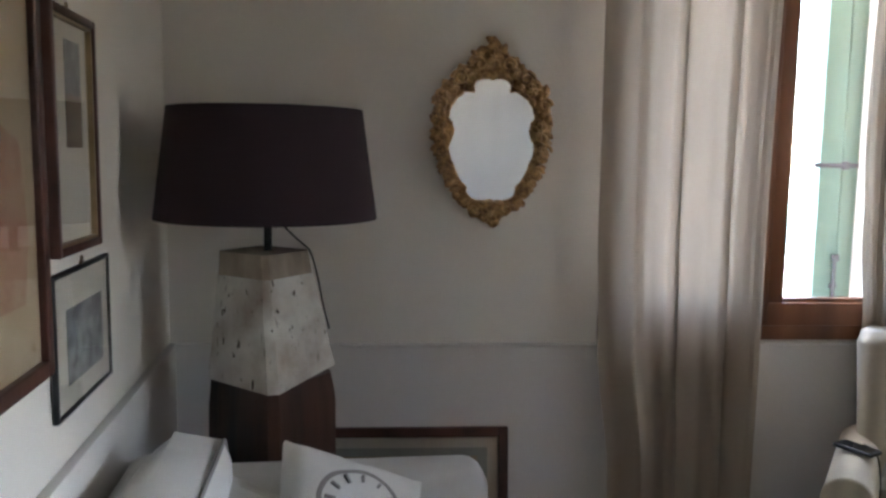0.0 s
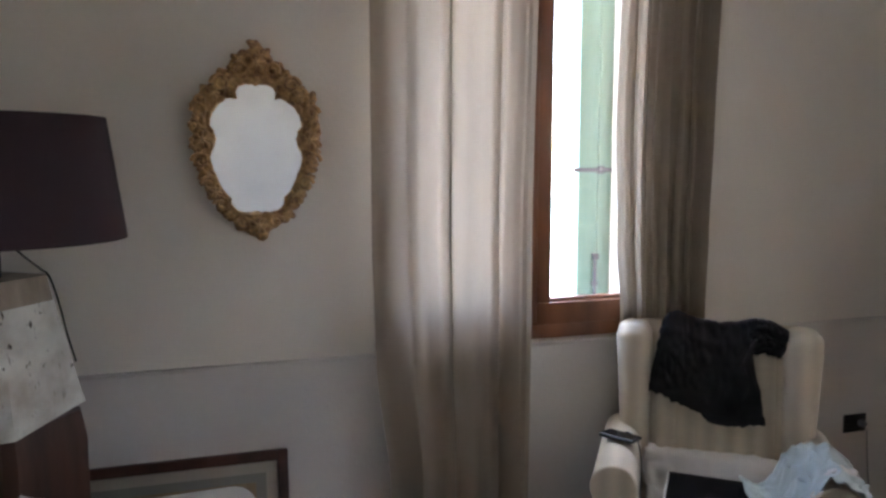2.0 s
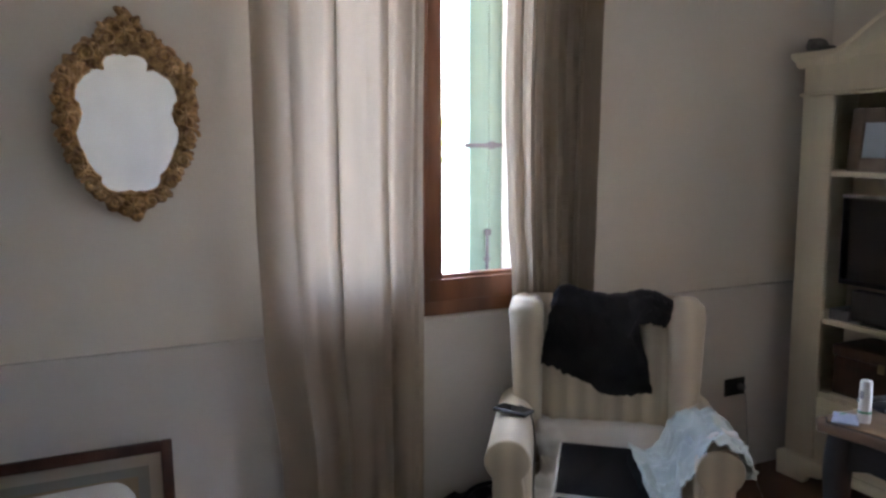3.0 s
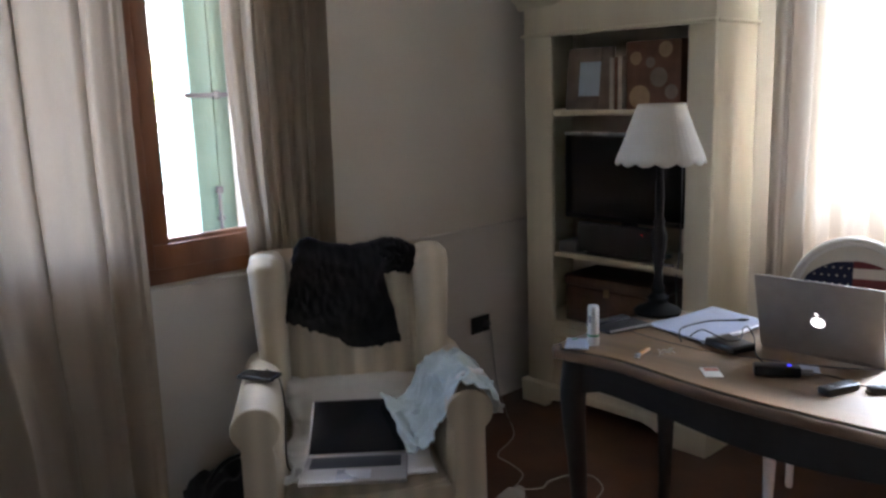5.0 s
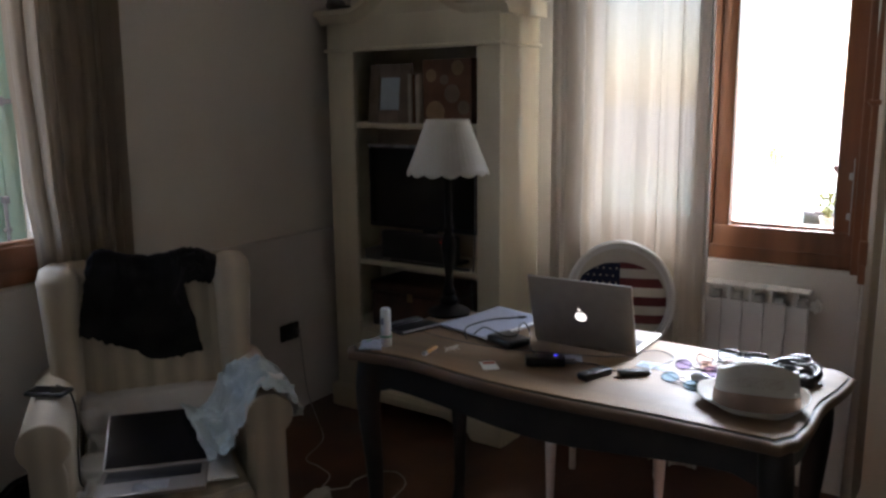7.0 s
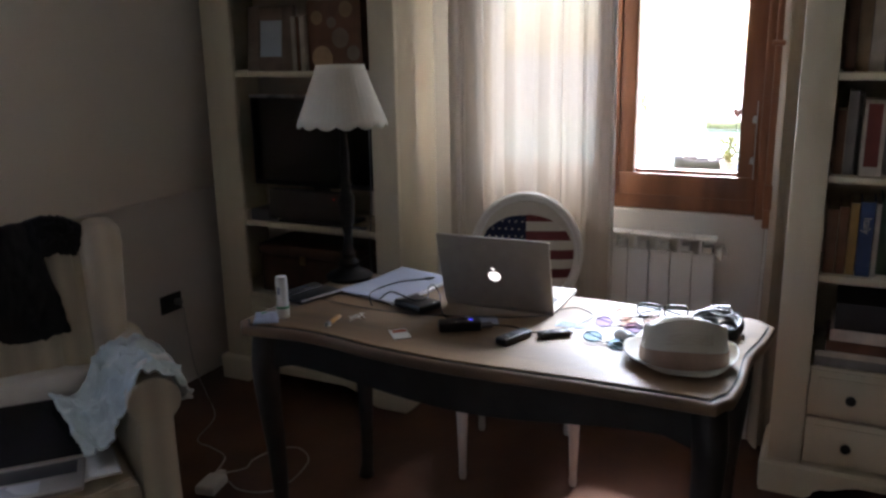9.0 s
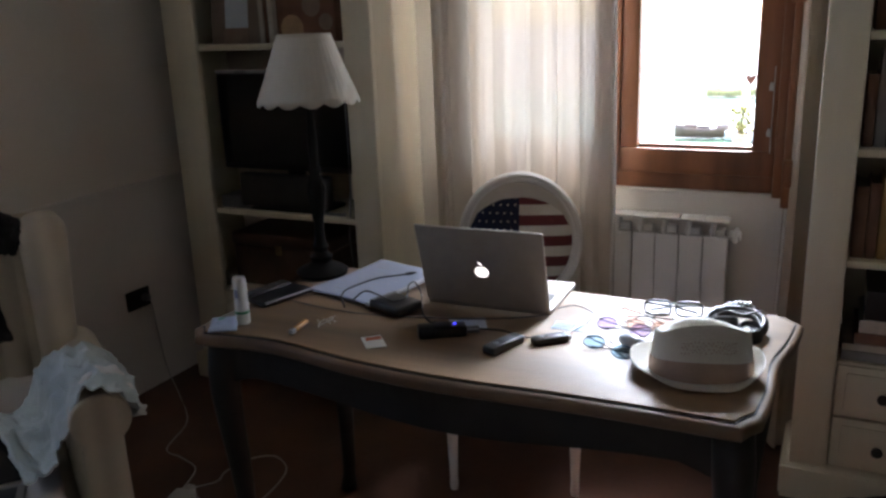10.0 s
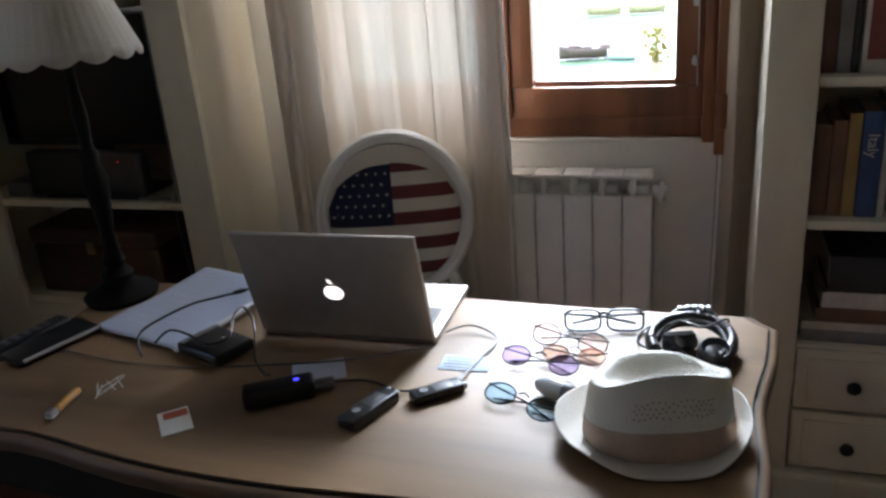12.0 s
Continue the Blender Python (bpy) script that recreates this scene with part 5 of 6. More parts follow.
part("shade", Geo().lathe([(0.326, 1.361), (0.328, 1.361), (0.284, 1.684), (0.282, 1.684), (0.325, 1.363)], (0, 0, 0), 64, closed=False), LAMP_SHADE, fl, "dark aubergine fabric drum shade")
g = Geo().tube([(0.283 * math.cos(a * math.pi / 1.5), 0.283 * math.sin(a * math.pi / 1.5), 1.66) if a % 1 == 0 else (0, 0, 1.66) for a in (0, 0.5, 1, 1.5, 2)], 0.003, 6)
part("spider", g.tube([(0, 0, 1.42), (0, 0, 1.66)], 0.006, 8), METAL_DARK, fl)
part("bulb", Geo().lathe([(0.012, 1.42), (0.014, 1.45), (0.03, 1.49), (0.032, 1.52), (0.02, 1.55), (0.004, 1.558)], (0, 0, 0), 16), WHITE_PLASTIC, fl)
part("cord", Geo().tube(smooth_path([(0.006, -0.03, 1.36), (0.020, -0.075, 1.318), (0.038, -0.110, 1.284), (0.050, -0.126, 1.262), (0.063, -0.141, 1.19), (0.074, -0.153, 1.105), (0.087, -0.166, 1.027)], 6), 0.003, 6), METAL_DARK, fl, "thin dark flex")


# ---- pictures ----
def picture(name, label, m, w, h, bar, frame_mat, mount_mat, prints, fillet=None, depth=0.022):
    """Hangs with its back at y = 0, facing -y; x to the right, z up from the lower edge."""
    p = thing(name, label, "picture", m, "framed prints")
    for a, b in (((0, -depth, 0), (bar, 0, h)), ((w - bar, -depth, 0), (w, 0, h)), ((bar, -depth, 0), (w - bar, 0, bar)), ((bar, -depth, h - bar), (w - bar, 0, h))):
        part("frame_bar", Geo().span(a, b, 0.004, 3), frame_mat, p)
    if fillet:
        f = 0.006
        g = Geo().span((bar - 0.002, -depth * 0.8, bar), (bar + f, -0.004, h - bar)).span((w - bar - f, -depth * 0.8, bar), (w - bar + 0.002, -0.004, h - bar))
        g.span((bar + f, -depth * 0.8, bar - 0.002), (w - bar - f, -0.004, bar + f)).span((bar + f, -depth * 0.8, h - bar - f), (w - bar - f, -0.004, h - bar + 0.002))
        part("fillet", g, fillet, p, "thin gilt fillet")
    part("mount", Geo().span((bar - 0.003, -0.008, bar - 0.003), (w - bar + 0.003, -0.003, h - bar + 0.003)), mount_mat, p)
    for k, (x0, z0, x1, z1, mt) in enumerate(prints):
        part("print", Geo().span((x0, -0.0092 - 0.0006 * k, z0), (x1, -0.0078, z1)), mt, p)
    gl = part("glazing", Geo().span((bar - 0.002, -0.014, bar - 0.002), (w - bar + 0.002, -0.0125, h - bar + 0.002)), PANE, p, "clear picture glass")
    gl.visible_shadow = False
    return p


def hang(p, w, h):
    """A small ring and nail over a frame's upper edge."""
    part("hanger", Geo().box((w / 2, -0.008, h + 0.004), (0.026, 0.004, 0.010), 0.0015).tube([(w / 2 + 0.007 * math.cos(q), -0.009, h + 0.012 + 0.007 * math.sin(q)) for q in (k * math.pi / 6 for k in range(13))], 0.0014, 6), BRASS_DULL, p, "small brass hanging ring")


def on_west(u_left, z):
    """A picture on the west wall: its left edge at u_left along the wall (left is the further south)."""
    return WEST @ Matrix.Translation((u_left, 0.003, z)) @ pose(0, 0, 0, 0, 0, 180)


p1 = picture("framed_picture", "large brown-framed watercolour with reddish shapes on tan paper", on_west(1.92, 1.112), 0.68, 0.90, 0.034, MAHOGANY, PASSE_TAN, [(0.10, 0.10, 0.60, 0.62, PASSE_TAN)])
part("painted_shape", Geo().slab([(0, 0), (0.13, 0.0), (0.16, 0.12), (0.13, 0.30), (0.04, 0.33), (-0.02, 0.15)], 0, 0.0006, m=Matrix.Translation((0.44, -0.0105, 0.16)) @ pose(0, 0, 0, 90, 0, 0)), PRINT_RED, p1, "reddish brown painted shape")
part("painted_shape", Geo().slab([(0, 0), (0.07, 0.02), (0.09, 0.14), (0.05, 0.24), (0.0, 0.26)], 0, 0.0006, m=Matrix.Translation((0.40, -0.0112, 0.33)) @ pose(0, 0, 0, 90, 0, 0)), PRINT_GREY, p1, "dark painted shape")
p2 = picture("framed_picture", "narrow brown-framed print with a small tall picture", on_west(1.195, 1.335), 0.305, 0.515, 0.019, MAHOGANY, PASSE, [(0.125, 0.226, 0.23, 0.455, PRINT_GREY), (0.125, 0.226, 0.23, 0.34, PRINT_DARK)], GOLD_LINE, 0.026)
p3 = picture("framed_picture", "small black-framed landscape etching on a pale mount", on_west(1.205, 0.991), 0.408, 0.310, 0.011, BLACK_FRAME, PASSE, [(0.085, 0.060, 0.345, 0.225, PRINT_GREY)], None, 0.014)
hang(p2, 0.305, 0.515)
hang(p3, 0.408, 0.310)
picture("leaning_picture", "large brown-framed print leaning against the wall", Matrix.Translation((0.12, NORTH - 0.115, 0.002)) @ pose(0, 0, 0, -8.5, 0, 0), 0.79, 0.585, 0.036, MAHOGANY, PASSE, [(0.075, 0.07, 0.715, 0.51, PASSE_GREY), (0.11, 0.10, 0.68, 0.48, PASSE_TAN)], None, 0.024)

# ---- gilt mirror ----
mi = thing("gilt_mirror", "ornate carved gilt mirror with a shaped glass", "mirror", Matrix.Translation((0.832, NORTH - 0.004, 1.63)))


HALF = [(0, 0.180), (0.03, 0.188), (0.055, 0.182), (0.064, 0.165), (0.060, 0.140), (0.084, 0.146), (0.12, 0.126), (0.148, 0.086), (0.154, 0.058), (0.139, 0.040), (0.134, 0.014),
        (0.139, -0.012), (0.155, -0.05), (0.134, -0.11), (0.113, -0.156), (0.086, -0.185), (0.086, -0.205), (0.070, -0.222), (0.042, -0.230), (0, -0.222)]
RIM = [(0, 0.333), (0.045, 0.298), (0.095, 0.252), (0.160, 0.196), (0.208, 0.150), (0.216, 0.08), (0.220, 0), (0.208, -0.07), (0.186, -0.13), (0.148, -0.205), (0.072, -0.283), (0.03, -0.308), (0, -0.33)]


def radius(table, a):
    """Radius of a symmetrical outline at the angle a from the top."""
    a = abs((a + math.pi) % (2 * math.pi) - math.pi)
    for (x0, z0), (x1, z1) in zip(table, table[1:]):
        a0, a1 = math.atan2(x0, z0), math.atan2(x1, z1)
        if a0 <= a <= a1 + 1e-9:
            t = (a - a0) / max(1e-9, a1 - a0)
            return math.hypot(x0, z0) * (1 - t) + math.hypot(x1, z1) * t
    return math.hypot(*table[-1])


def glass_edge(a):
    return radius(HALF, a) * (1 - 0.05 * abs(math.sin(a)))


def outer_edge(a):
    return radius(RIM, a) * (1 - 0.045 * abs(math.sin(a)) + 0.022 * math.sin(23 * a) + 0.016 * math.sin(41 * a + 1))


N = 160
part("mirror_glass", Geo().slab([((glass_edge(2 * math.pi * i / N) + 0.010) * math.sin(2 * math.pi * i / N), (glass_edge(2 * math.pi * i / N) + 0.010) * math.cos(2 * math.pi * i / N)) for i in range(N)], -0.003, 0.003, m=Matrix.Translation((0, -0.012, 0)) @ pose(0, 0, 0, 90, 0, 0)), MIRROR, mi, "clear silvered glass")


def carve(u, v):
    """Carved leafwork: a raised bead by the glass, curling ridges outside it."""
    a = 2 * math.pi * u
    r = glass_edge(a) + (outer_edge(a) - glass_edge(a)) * v
    x, z = r * math.sin(a), r * math.cos(a)
    side = 1 if a < math.pi else -1
    h = 0.014 + 0.016 * math.sin(math.pi * min(1, v * 1.05)) ** 0.7
    h += 0.010 * math.exp(-((v - 0.13) / 0.08) ** 2)
    swirl = math.sin(side * 30 * a + 11 * v + 2.5 * noise.noise(Vector((x * 14, z * 14, 2))))
    h += 0.009 * max(0, swirl) ** 0.6 * math.sin(math.pi * max(0, v - 0.2) / 0.8) - 0.004
    h += 0.009 * noise.noise(Vector((x * 48, z * 48, 0))) + 0.006 * noise.noise(Vector((x * 110, z * 110, 4)))
    if v < 0.001 or v > 0.999:
        h = 0.004
    return Vector((x, -max(0.003, h), z))


part("carved_frame", Geo().grid(carve, 420, 28, closed_u=True), GILT, mi, sharp=70)
# leaves, rosettes and scrolls that break the outline
rm = random.Random(11)


def leaf(size, curl):
    return Geo().grid(lambda u, v: Vector(((u - 0.5) * size * 0.75 * math.sin(math.pi * min(0.93, v * 0.85 + 0.12)) ** 0.6, -curl * math.sin(math.pi * v) * size - 0.010 + 0.30 * size * abs(u - 0.5), v * size)), 5, 7)


for i in range(64):
    a = 2 * math.pi * i / 64 + rm.uniform(-0.03, 0.03)
    r = outer_edge(a) - rm.uniform(0.016, 0.034)
    part("leaf", leaf(rm.uniform(0.022, 0.034), rm.uniform(0.25, 0.5)), GILT, mi, m=Matrix.Translation((r * math.sin(a), -0.016, r * math.cos(a))) @ pose(0, 0, 0, 0, math.degrees(a) + rm.choice((-40, 40)) + rm.uniform(-15, 15), 0))
for i, (a, s) in enumerate(((0, 0.040), (0.0, 0.024), (math.pi, 0.034), (1.52, 0.038), (-1.52, 0.038), (0.72, 0.026), (-0.72, 0.026), (2.45, 0.026), (-2.45, 0.026), (2.75, 0.02), (-2.75, 0.02), (0.36, 0.022), (-0.36, 0.022))):
    r = (glass_edge(a) + outer_edge(a)) / 2 + (0.045 if i == 1 else 0)
    # one lobed flower with a raised heart
    g = Geo().grid(lambda u, v: Vector((s * 0.9 * v * (0.78 + 0.22 * abs(math.cos(3.5 * 2 * math.pi * u))) * math.cos(2 * math.pi * u), -s * (0.42 * math.exp(-(v / 0.22) ** 2) + 0.32 * math.sin(math.pi * min(1, v * 0.9 + 0.08)) * (0.6 + 0.4 * abs(math.cos(3.5 * 2 * math.pi * u)))), s * 0.9 * v * (0.78 + 0.22 * abs(math.cos(3.5 * 2 * math.pi * u))) * math.sin(2 * math.pi * u))), 42, 9, closed_u=True)
    part("rosette", g, GILT, mi, m=Matrix.Translation((r * math.sin(a), -0.036, r * math.cos(a))))
for s in (-1, 1):
    for zc, xc, rr in ((0.235, 0.05, 0.026), (0.19, 0.115, 0.03), (0.10, 0.182, 0.026), (-0.06, 0.182, 0.028), (-0.135, 0.157, 0.026), (-0.20, 0.118, 0.026), (-0.262, 0.055, 0.024)):
        pts = [(s * (xc + rr * (1 - t / 18) * math.cos(0.6 * t)), -0.036 - 0.0006 * t, zc + rr * (1 - t / 18) * math.sin(0.6 * t)) for t in range(16)]
        part("scroll", Geo().tube(pts, 0.006, 8, radii=[0.0075 - 0.0003 * t for t in range(16)]), GILT, mi)

# ---- sofa ----
SOFA = WEST @ Matrix.Translation((2.40, 0.03, 0)) @ pose(0, 0, 0, 0, 0, 0)
# along x southwards (from -1.72 at the far arm to 0), y into the room
sf = thing("sofa", "white slipcovered sofa along the wall", "sofa", SOFA)
part("base", Geo().box((-0.84, 0.47, 0.22), (1.70, 0.90, 0.34), 0.03, 3), WHITE_CLOTH, sf)
part("back", Geo().box((-0.84, 0.10, 0.40), (1.70, 0.20, 0.72), 0.06, 4), WHITE_CLOTH, sf)
for x in (-1.66, -0.02):
    part("arm", Geo().box((x, 0.49, 0.36), (0.20, 0.96, 0.68), 0.06, 4), WHITE_CLOTH, sf)
for x in (-1.19, -0.49):
    part("seat_cushion", Geo().cushion((x, 0.56, 0.45), (0.70, 0.74, 0.16), 14, power=6, edge=0.6), WHITE_CLOTH, sf)
for x in (-1.20, -0.49):
    bc = part("back_cushion", Geo().cushion((x, 0.16, 0.62), (0.66, 0.46, 0.24), 16, m=pose(0, 0, 0, 78, 0, 0), power=4, edge=0.5, wobble=0.02), WHITE_CLOTH, sf)
part("piping", Geo().tube(smooth_path([(-1.528, 0.262, 0.56), (-1.530, 0.275, 0.72), (-1.525, 0.272, 0.826), (-1.45, 0.271, 0.834), (-1.2, 0.264, 0.822), (-0.95, 0.271, 0.834), (-0.875, 0.272, 0.826), (-0.870, 0.275, 0.72)], 8), 0.006, 6), PIPING, sf, "thin grey piping")
# clock-print cushion and a crumpled one
PIL = SOFA @ Matrix.Translation((-1.368, 0.58, 0.666)) @ pose(0, 0, 0, 0, 0, 130) @ pose(0, 0, 0, 35.7, 0, 0) @ pose(0, 0, 0, 0, 0, -39.6)
pl = thing("clock_cushion", "white cushion printed with a round clock face", "cushion", PIL)
part("cover", Geo().cushion((0, 0, 0), (0.384, 0.384, 0.15), 20, power=3, edge=0.12, wobble=0.012, ears=0.11), WHITE_CLOTH, pl)


def on_cushion(r0, r1, n=40, lift=0.002):
    """A ring of the cushion's cover."""
    def fn(u, v):
        a, r = 2 * math.pi * u, r0 + (r1 - r0) * v
        x, y = r * math.cos(a), r * math.sin(a)
        k = ((1 - abs(x / 0.192) ** 3) * (1 - abs(y / 0.192) ** 3)) ** 0.45
        return Vector((x, y, 0.075 * (0.12 + 0.88 * k) + lift + 0.012 * noise.noise(Vector((x / 0.192 * 2, y / 0.192 * 2, 3))) * k))
    return Geo().grid(fn, n, 4, closed_u=True)


part("dial_ring", on_cushion(0.099, 0.112, lift=0.004), PIPING, pl, "dark printed ring")
part("dial", on_cushion(0.0, 0.099, lift=0.003), WHITE_CLOTH, pl, "pale printed dial")
for k in range(12):
    a = k * math.pi / 6
    part("numeral_bar", Geo().box((0.079 * math.cos(a), 0.079 * math.sin(a), 0.0745), (0.026, 0.008, 0.012), 0.001, m=pose(0, 0, 0, 0, 0, math.degrees(a))), PIPING, pl)
sc = thing("small_cushion", "crumpled cream cushion on the sofa", "cushion", SOFA @ Matrix.Translation((-1.40, 0.335, 0.60)) @ pose(0, 0, 0, 60, 20, 80))
part("cover", Geo().cushion((0, 0, 0), (0.34, 0.30, 0.13), 16, power=3, edge=0.15, wobble=0.05), WHITE_CLOTH, sc)

# ---- on the writing table ----
STEM_BLACK = material("black_lamp_wood", (0.012, 0.010, 0.009), 0.7, vary=0.3, spec=0.12)
dl = thing("table_lamp", "dark turned table lamp with a white scalloped shade", "lamp", Matrix.Translation((3.06, 3.045, TZ)))
part("base", Geo().lathe([(0.075, 0), (0.078, 0.010), (0.070, 0.018), (0.045, 0.026), (0.030, 0.040), (0.034, 0.055), (0.020, 0.07)], seg=32), STEM_BLACK, dl)
part("stem", Geo().lathe([(0.018, 0.068), (0.024, 0.085), (0.017, 0.10), (0.013, 0.14), (0.020, 0.20), (0.027, 0.26), (0.016, 0.30), (0.020, 0.315), (0.012, 0.33), (0.015, 0.40), (0.010, 0.47), (0.010, 0.56)], seg=24), STEM_BLACK, dl)
SHADE_W = material("white_pleated_shade", (0.66, 0.62, 0.54), 0.85, vary=0.03, scale=8, grain=220, bump=0.3, translucent=0.2)


def shade_fn(u, v):
    a = 2 * math.pi * u
    low = 1 - v
    r = 0.074 + (0.144 - 0.074) * low ** 1.08
    z = 0.515 + 0.182 * v - (0.012 * abs(math.sin(7 * a)) if v < 0.01 else 0)
    return Vector(((r + 0.0004 * math.sin(42 * a)) * math.cos(a), (r + 0.0004 * math.sin(42 * a)) * math.sin(a), z))


add_solid(part("shade", Geo().grid(shade_fn, 168, 14, closed_u=True), SHADE_W, dl, "white scalloped fabric shade", sharp=80), 0.002)
part("shade_carrier", Geo().tube([(-0.073, 0, 0.68), (0, 0, 0.672), (0.073, 0, 0.68)], 0.002, 6).tube([(0, 0, 0.55), (0, 0, 0.675)], 0.004, 8), METAL_DARK, dl)

laptop("laptop", "open silver laptop with glowing emblem on the table", Matrix.Translation((2.949, 2.460, TZ)) @ pose(0, 0, 0, 0, 0, 91.5), 0.338, 0.235, 0.224, 74.5, ALU, True)

hat = thing("straw_hat", "white woven straw hat with a beige band on the table", "hat", Matrix.Translation((2.758, 1.899, TZ)) @ pose(0, 0, 0, 0, 0, -71) @ Matrix.Diagonal((0.95, 0.95, 0.96, 1)))


def hat_rim(s):
    """Height of the crown's edge: raised over the near side, sagging before the far one."""
    return 0.096 + 0.031 * s * s if s < 0 else 0.096 - 0.052 * s + 0.050 * s * s


def crown_wall(a, q):
    c, s = math.cos(a), math.sin(a)
    f = 1 - 0.09 * q ** 1.6
    pinch = 1 - 0.26 * q ** 1.7 * max(0, -s) ** 2 - 0.06 * q * max(0, s) ** 2
    return Vector((0.108 * f * math.copysign(abs(c) ** 0.88, c), 0.086 * f * pinch * s, 0.004 + (hat_rim(s) - 0.004) * q))


def hat_fn(u, v):
    """Crown and brim in one sheet; long axis along x, the pinched side towards -y."""
    a = 2 * math.pi * u
    c, s = math.cos(a), math.sin(a)
    if v < 0.34:  # brim, curled up at both ends
        k = v / 0.34
        rx, ry = 0.141 + (0.108 - 0.141) * k, 0.128 + (0.086 - 0.128) * k
        z = 0.004 + (1 - k) ** 1.6 * (0.003 + 0.028 * c * c + 0.008 * max(0, s)) + 0.0035 * (1 - k) * math.sin(3 * a + 1) + 0.002 * (1 - k) * math.sin(7 * a)
        return Vector((rx * c - 0.010 * (1 - k), ry * s, z))
    if v < 0.68:
        return crown_wall(a, (v - 0.34) / 0.34)
    q = (v - 0.68) / 0.32
    rim = crown_wall(a, 1.0)
    heart = Vector((0.018, 0.004, 0))
    p = rim.lerp(heart, q)
    ridge = 0.004 * math.sin(math.pi * min(1, q * 4)) * (q < 0.25)
    dip = 1 - (1 - q) ** 1.7
    groove = 0.062 + 0.016 * abs(p.x / 0.1) ** 1.5 + 0.006 * noise.noise(Vector((p.x * 22, p.y * 22, 3)))
    return Vector((p.x, p.y, rim.z * (1 - dip) + groove * dip + ridge))


add_solid(part("body", Geo().grid(hat_fn, 84, 60, closed_u=True), STRAW, hat, sharp=80), 0.0025)
part("band", Geo().grid(lambda u, v: crown_wall(2 * math.pi * u, 0.03 + 0.36 * v) + Vector((0.0030 * math.cos(2 * math.pi * u), 0.0030 * math.sin(2 * math.pi * u), 0.002 * math.sin(4 * math.pi * u) * v)), 84, 5, closed_u=True), BAND, hat, "beige fabric band")
holes = Geo()
for r in range(4):
    for k in range(14):
        a = radians(-90) + (k - 6.5) * 0.074 + (0.037 if r % 2 else 0)
        p = crown_wall(a, 0.56 + 0.055 * r + 0.012 * math.sin(k * 5 + 2 * r))
        holes.box((p.x * 1.006, p.y * 1.006 - 0.0008, p.z), (0.0028, 0.003, 0.0019), 0.0, m=pose(0, 0, 0, 0, 0, math.degrees(a) + 90))
part("vent_holes", holes, BAND, hat, "rows of small vent holes")

weave = STRAW.node_tree
cells, bumps, wtc = weave.nodes.new("ShaderNodeTexVoronoi"), weave.nodes.new("ShaderNodeBump"), weave.nodes.new("ShaderNodeTexCoord")
cells.inputs["Scale"].default_value = 300
bumps.inputs["Strength"].default_value, bumps.inputs["Distance"].default_value = 0.55, 0.0015
weave.links.new(wtc.outputs["Object"], cells.inputs["Vector"]), weave.links.new(cells.outputs["Distance"], bumps.inputs["Height"])
straw_shader = weave.nodes["Principled BSDF"]
weave.links.new(straw_shader.inputs["Normal"].links[0].from_socket, bumps.inputs["Normal"]), weave.links.new(bumps.outputs[0], straw_shader.inputs["Normal"])

# headphones
hp = thing("headphones", "black over-ear headphones lying on the table", "headphones", Matrix.Translation((3.002, 1.862, TZ)) @ pose(0, 0, 0, 0, 0, 262) @ Matrix.Diagonal((0.80, 0.80, 1.0, 1)))
arc = [radians(-38 + 256 * i / 32) for i in range(33)]
pts = [(0.080 * math.cos(a), 0.080 * math.sin(a), 0.020 + 0.010 * math.sin(a)) for a in arc]
part("headband", Geo().tube(pts, 0.013, 12), BLACK_PLASTIC, hp)
part("band_padding", Geo().tube([(p[0] * 0.84, p[1] * 0.84, p[2] - 0.002) for p in pts[4:-4]], 0.0075, 10), KEY_BLACK, hp, "soft inner band padding")
for i, (x, y, z, tilt) in enumerate(((0.052, -0.040, 0.002, 12), (-0.020, -0.012, 0.004, -20))):
    cup = part("ear_cup", Geo().lathe([(0.028, 0), (0.036, 0.006), (0.036, 0.020), (0.026, 0.026)], (x, y, z), 24, pose(0, 0, 0, tilt, tilt * 0.5, 0)), BLACK_PLASTIC, hp)
    part("ear_pad", Geo().lathe([(0.018, 0.022), (0.028, 0.031), (0.034, 0.025), (0.034, 0.018)], (x, y, z + 0.002), 24, pose(0, 0, 0, tilt, tilt * 0.5, 0), closed=False), KEY_BLACK, cup, "soft black pad")
# glints on the black band, modelled as small silver tabs
for i in (3, 9, 16, 23, 29):
    part("band_glint", Geo().box((pts[i][0], pts[i][1], pts[i][2] + 0.012), (0.012, 0.006, 0.005), 0.0015, m=pose(0, 0, 0, 0, 0, math.degrees(arc[i]))), SILVER, hp, "small silver tabs for glints on the band")
g = Geo().tube(smooth_path([(-0.058, 0.052, 0.024), (-0.046, 0.082, 0.030), (-0.018, 0.096, 0.036), (0.014, 0.094, 0.038), (0.034, 0.080, 0.032)], 5), 0.011, 10)
arm = part("folding_arm", g, BLACK_PLASTIC, hp)
for k in range(5):
    part("segment", Geo().box((-0.040 + 0.015 * k, 0.089 + 0.004 * math.sin(k * 0.9), 0.0415 + 0.002 * k), (0.009, 0.013, 0.008), 0.002, m=pose(0, 0, 0, 0, -8, 8)), SILVER, arm, "small silver segment")
part("cord", Geo().tube(smooth_path([(-0.06, -0.05, 0.012), (-0.11, 0.0, 0.004), (-0.10, 0.08, 0.004), (-0.03, 0.115, 0.004), (0.05, 0.12, 0.006), (0.06, 0.06, 0.044), (0.02, 0.02, 0.04), (-0.03, 0.04, 0.036), (-0.05, -0.02, 0.034), (0.0, -0.06, 0.02)], 8), 0.0022, 6), BLACK_PLASTIC, hp)


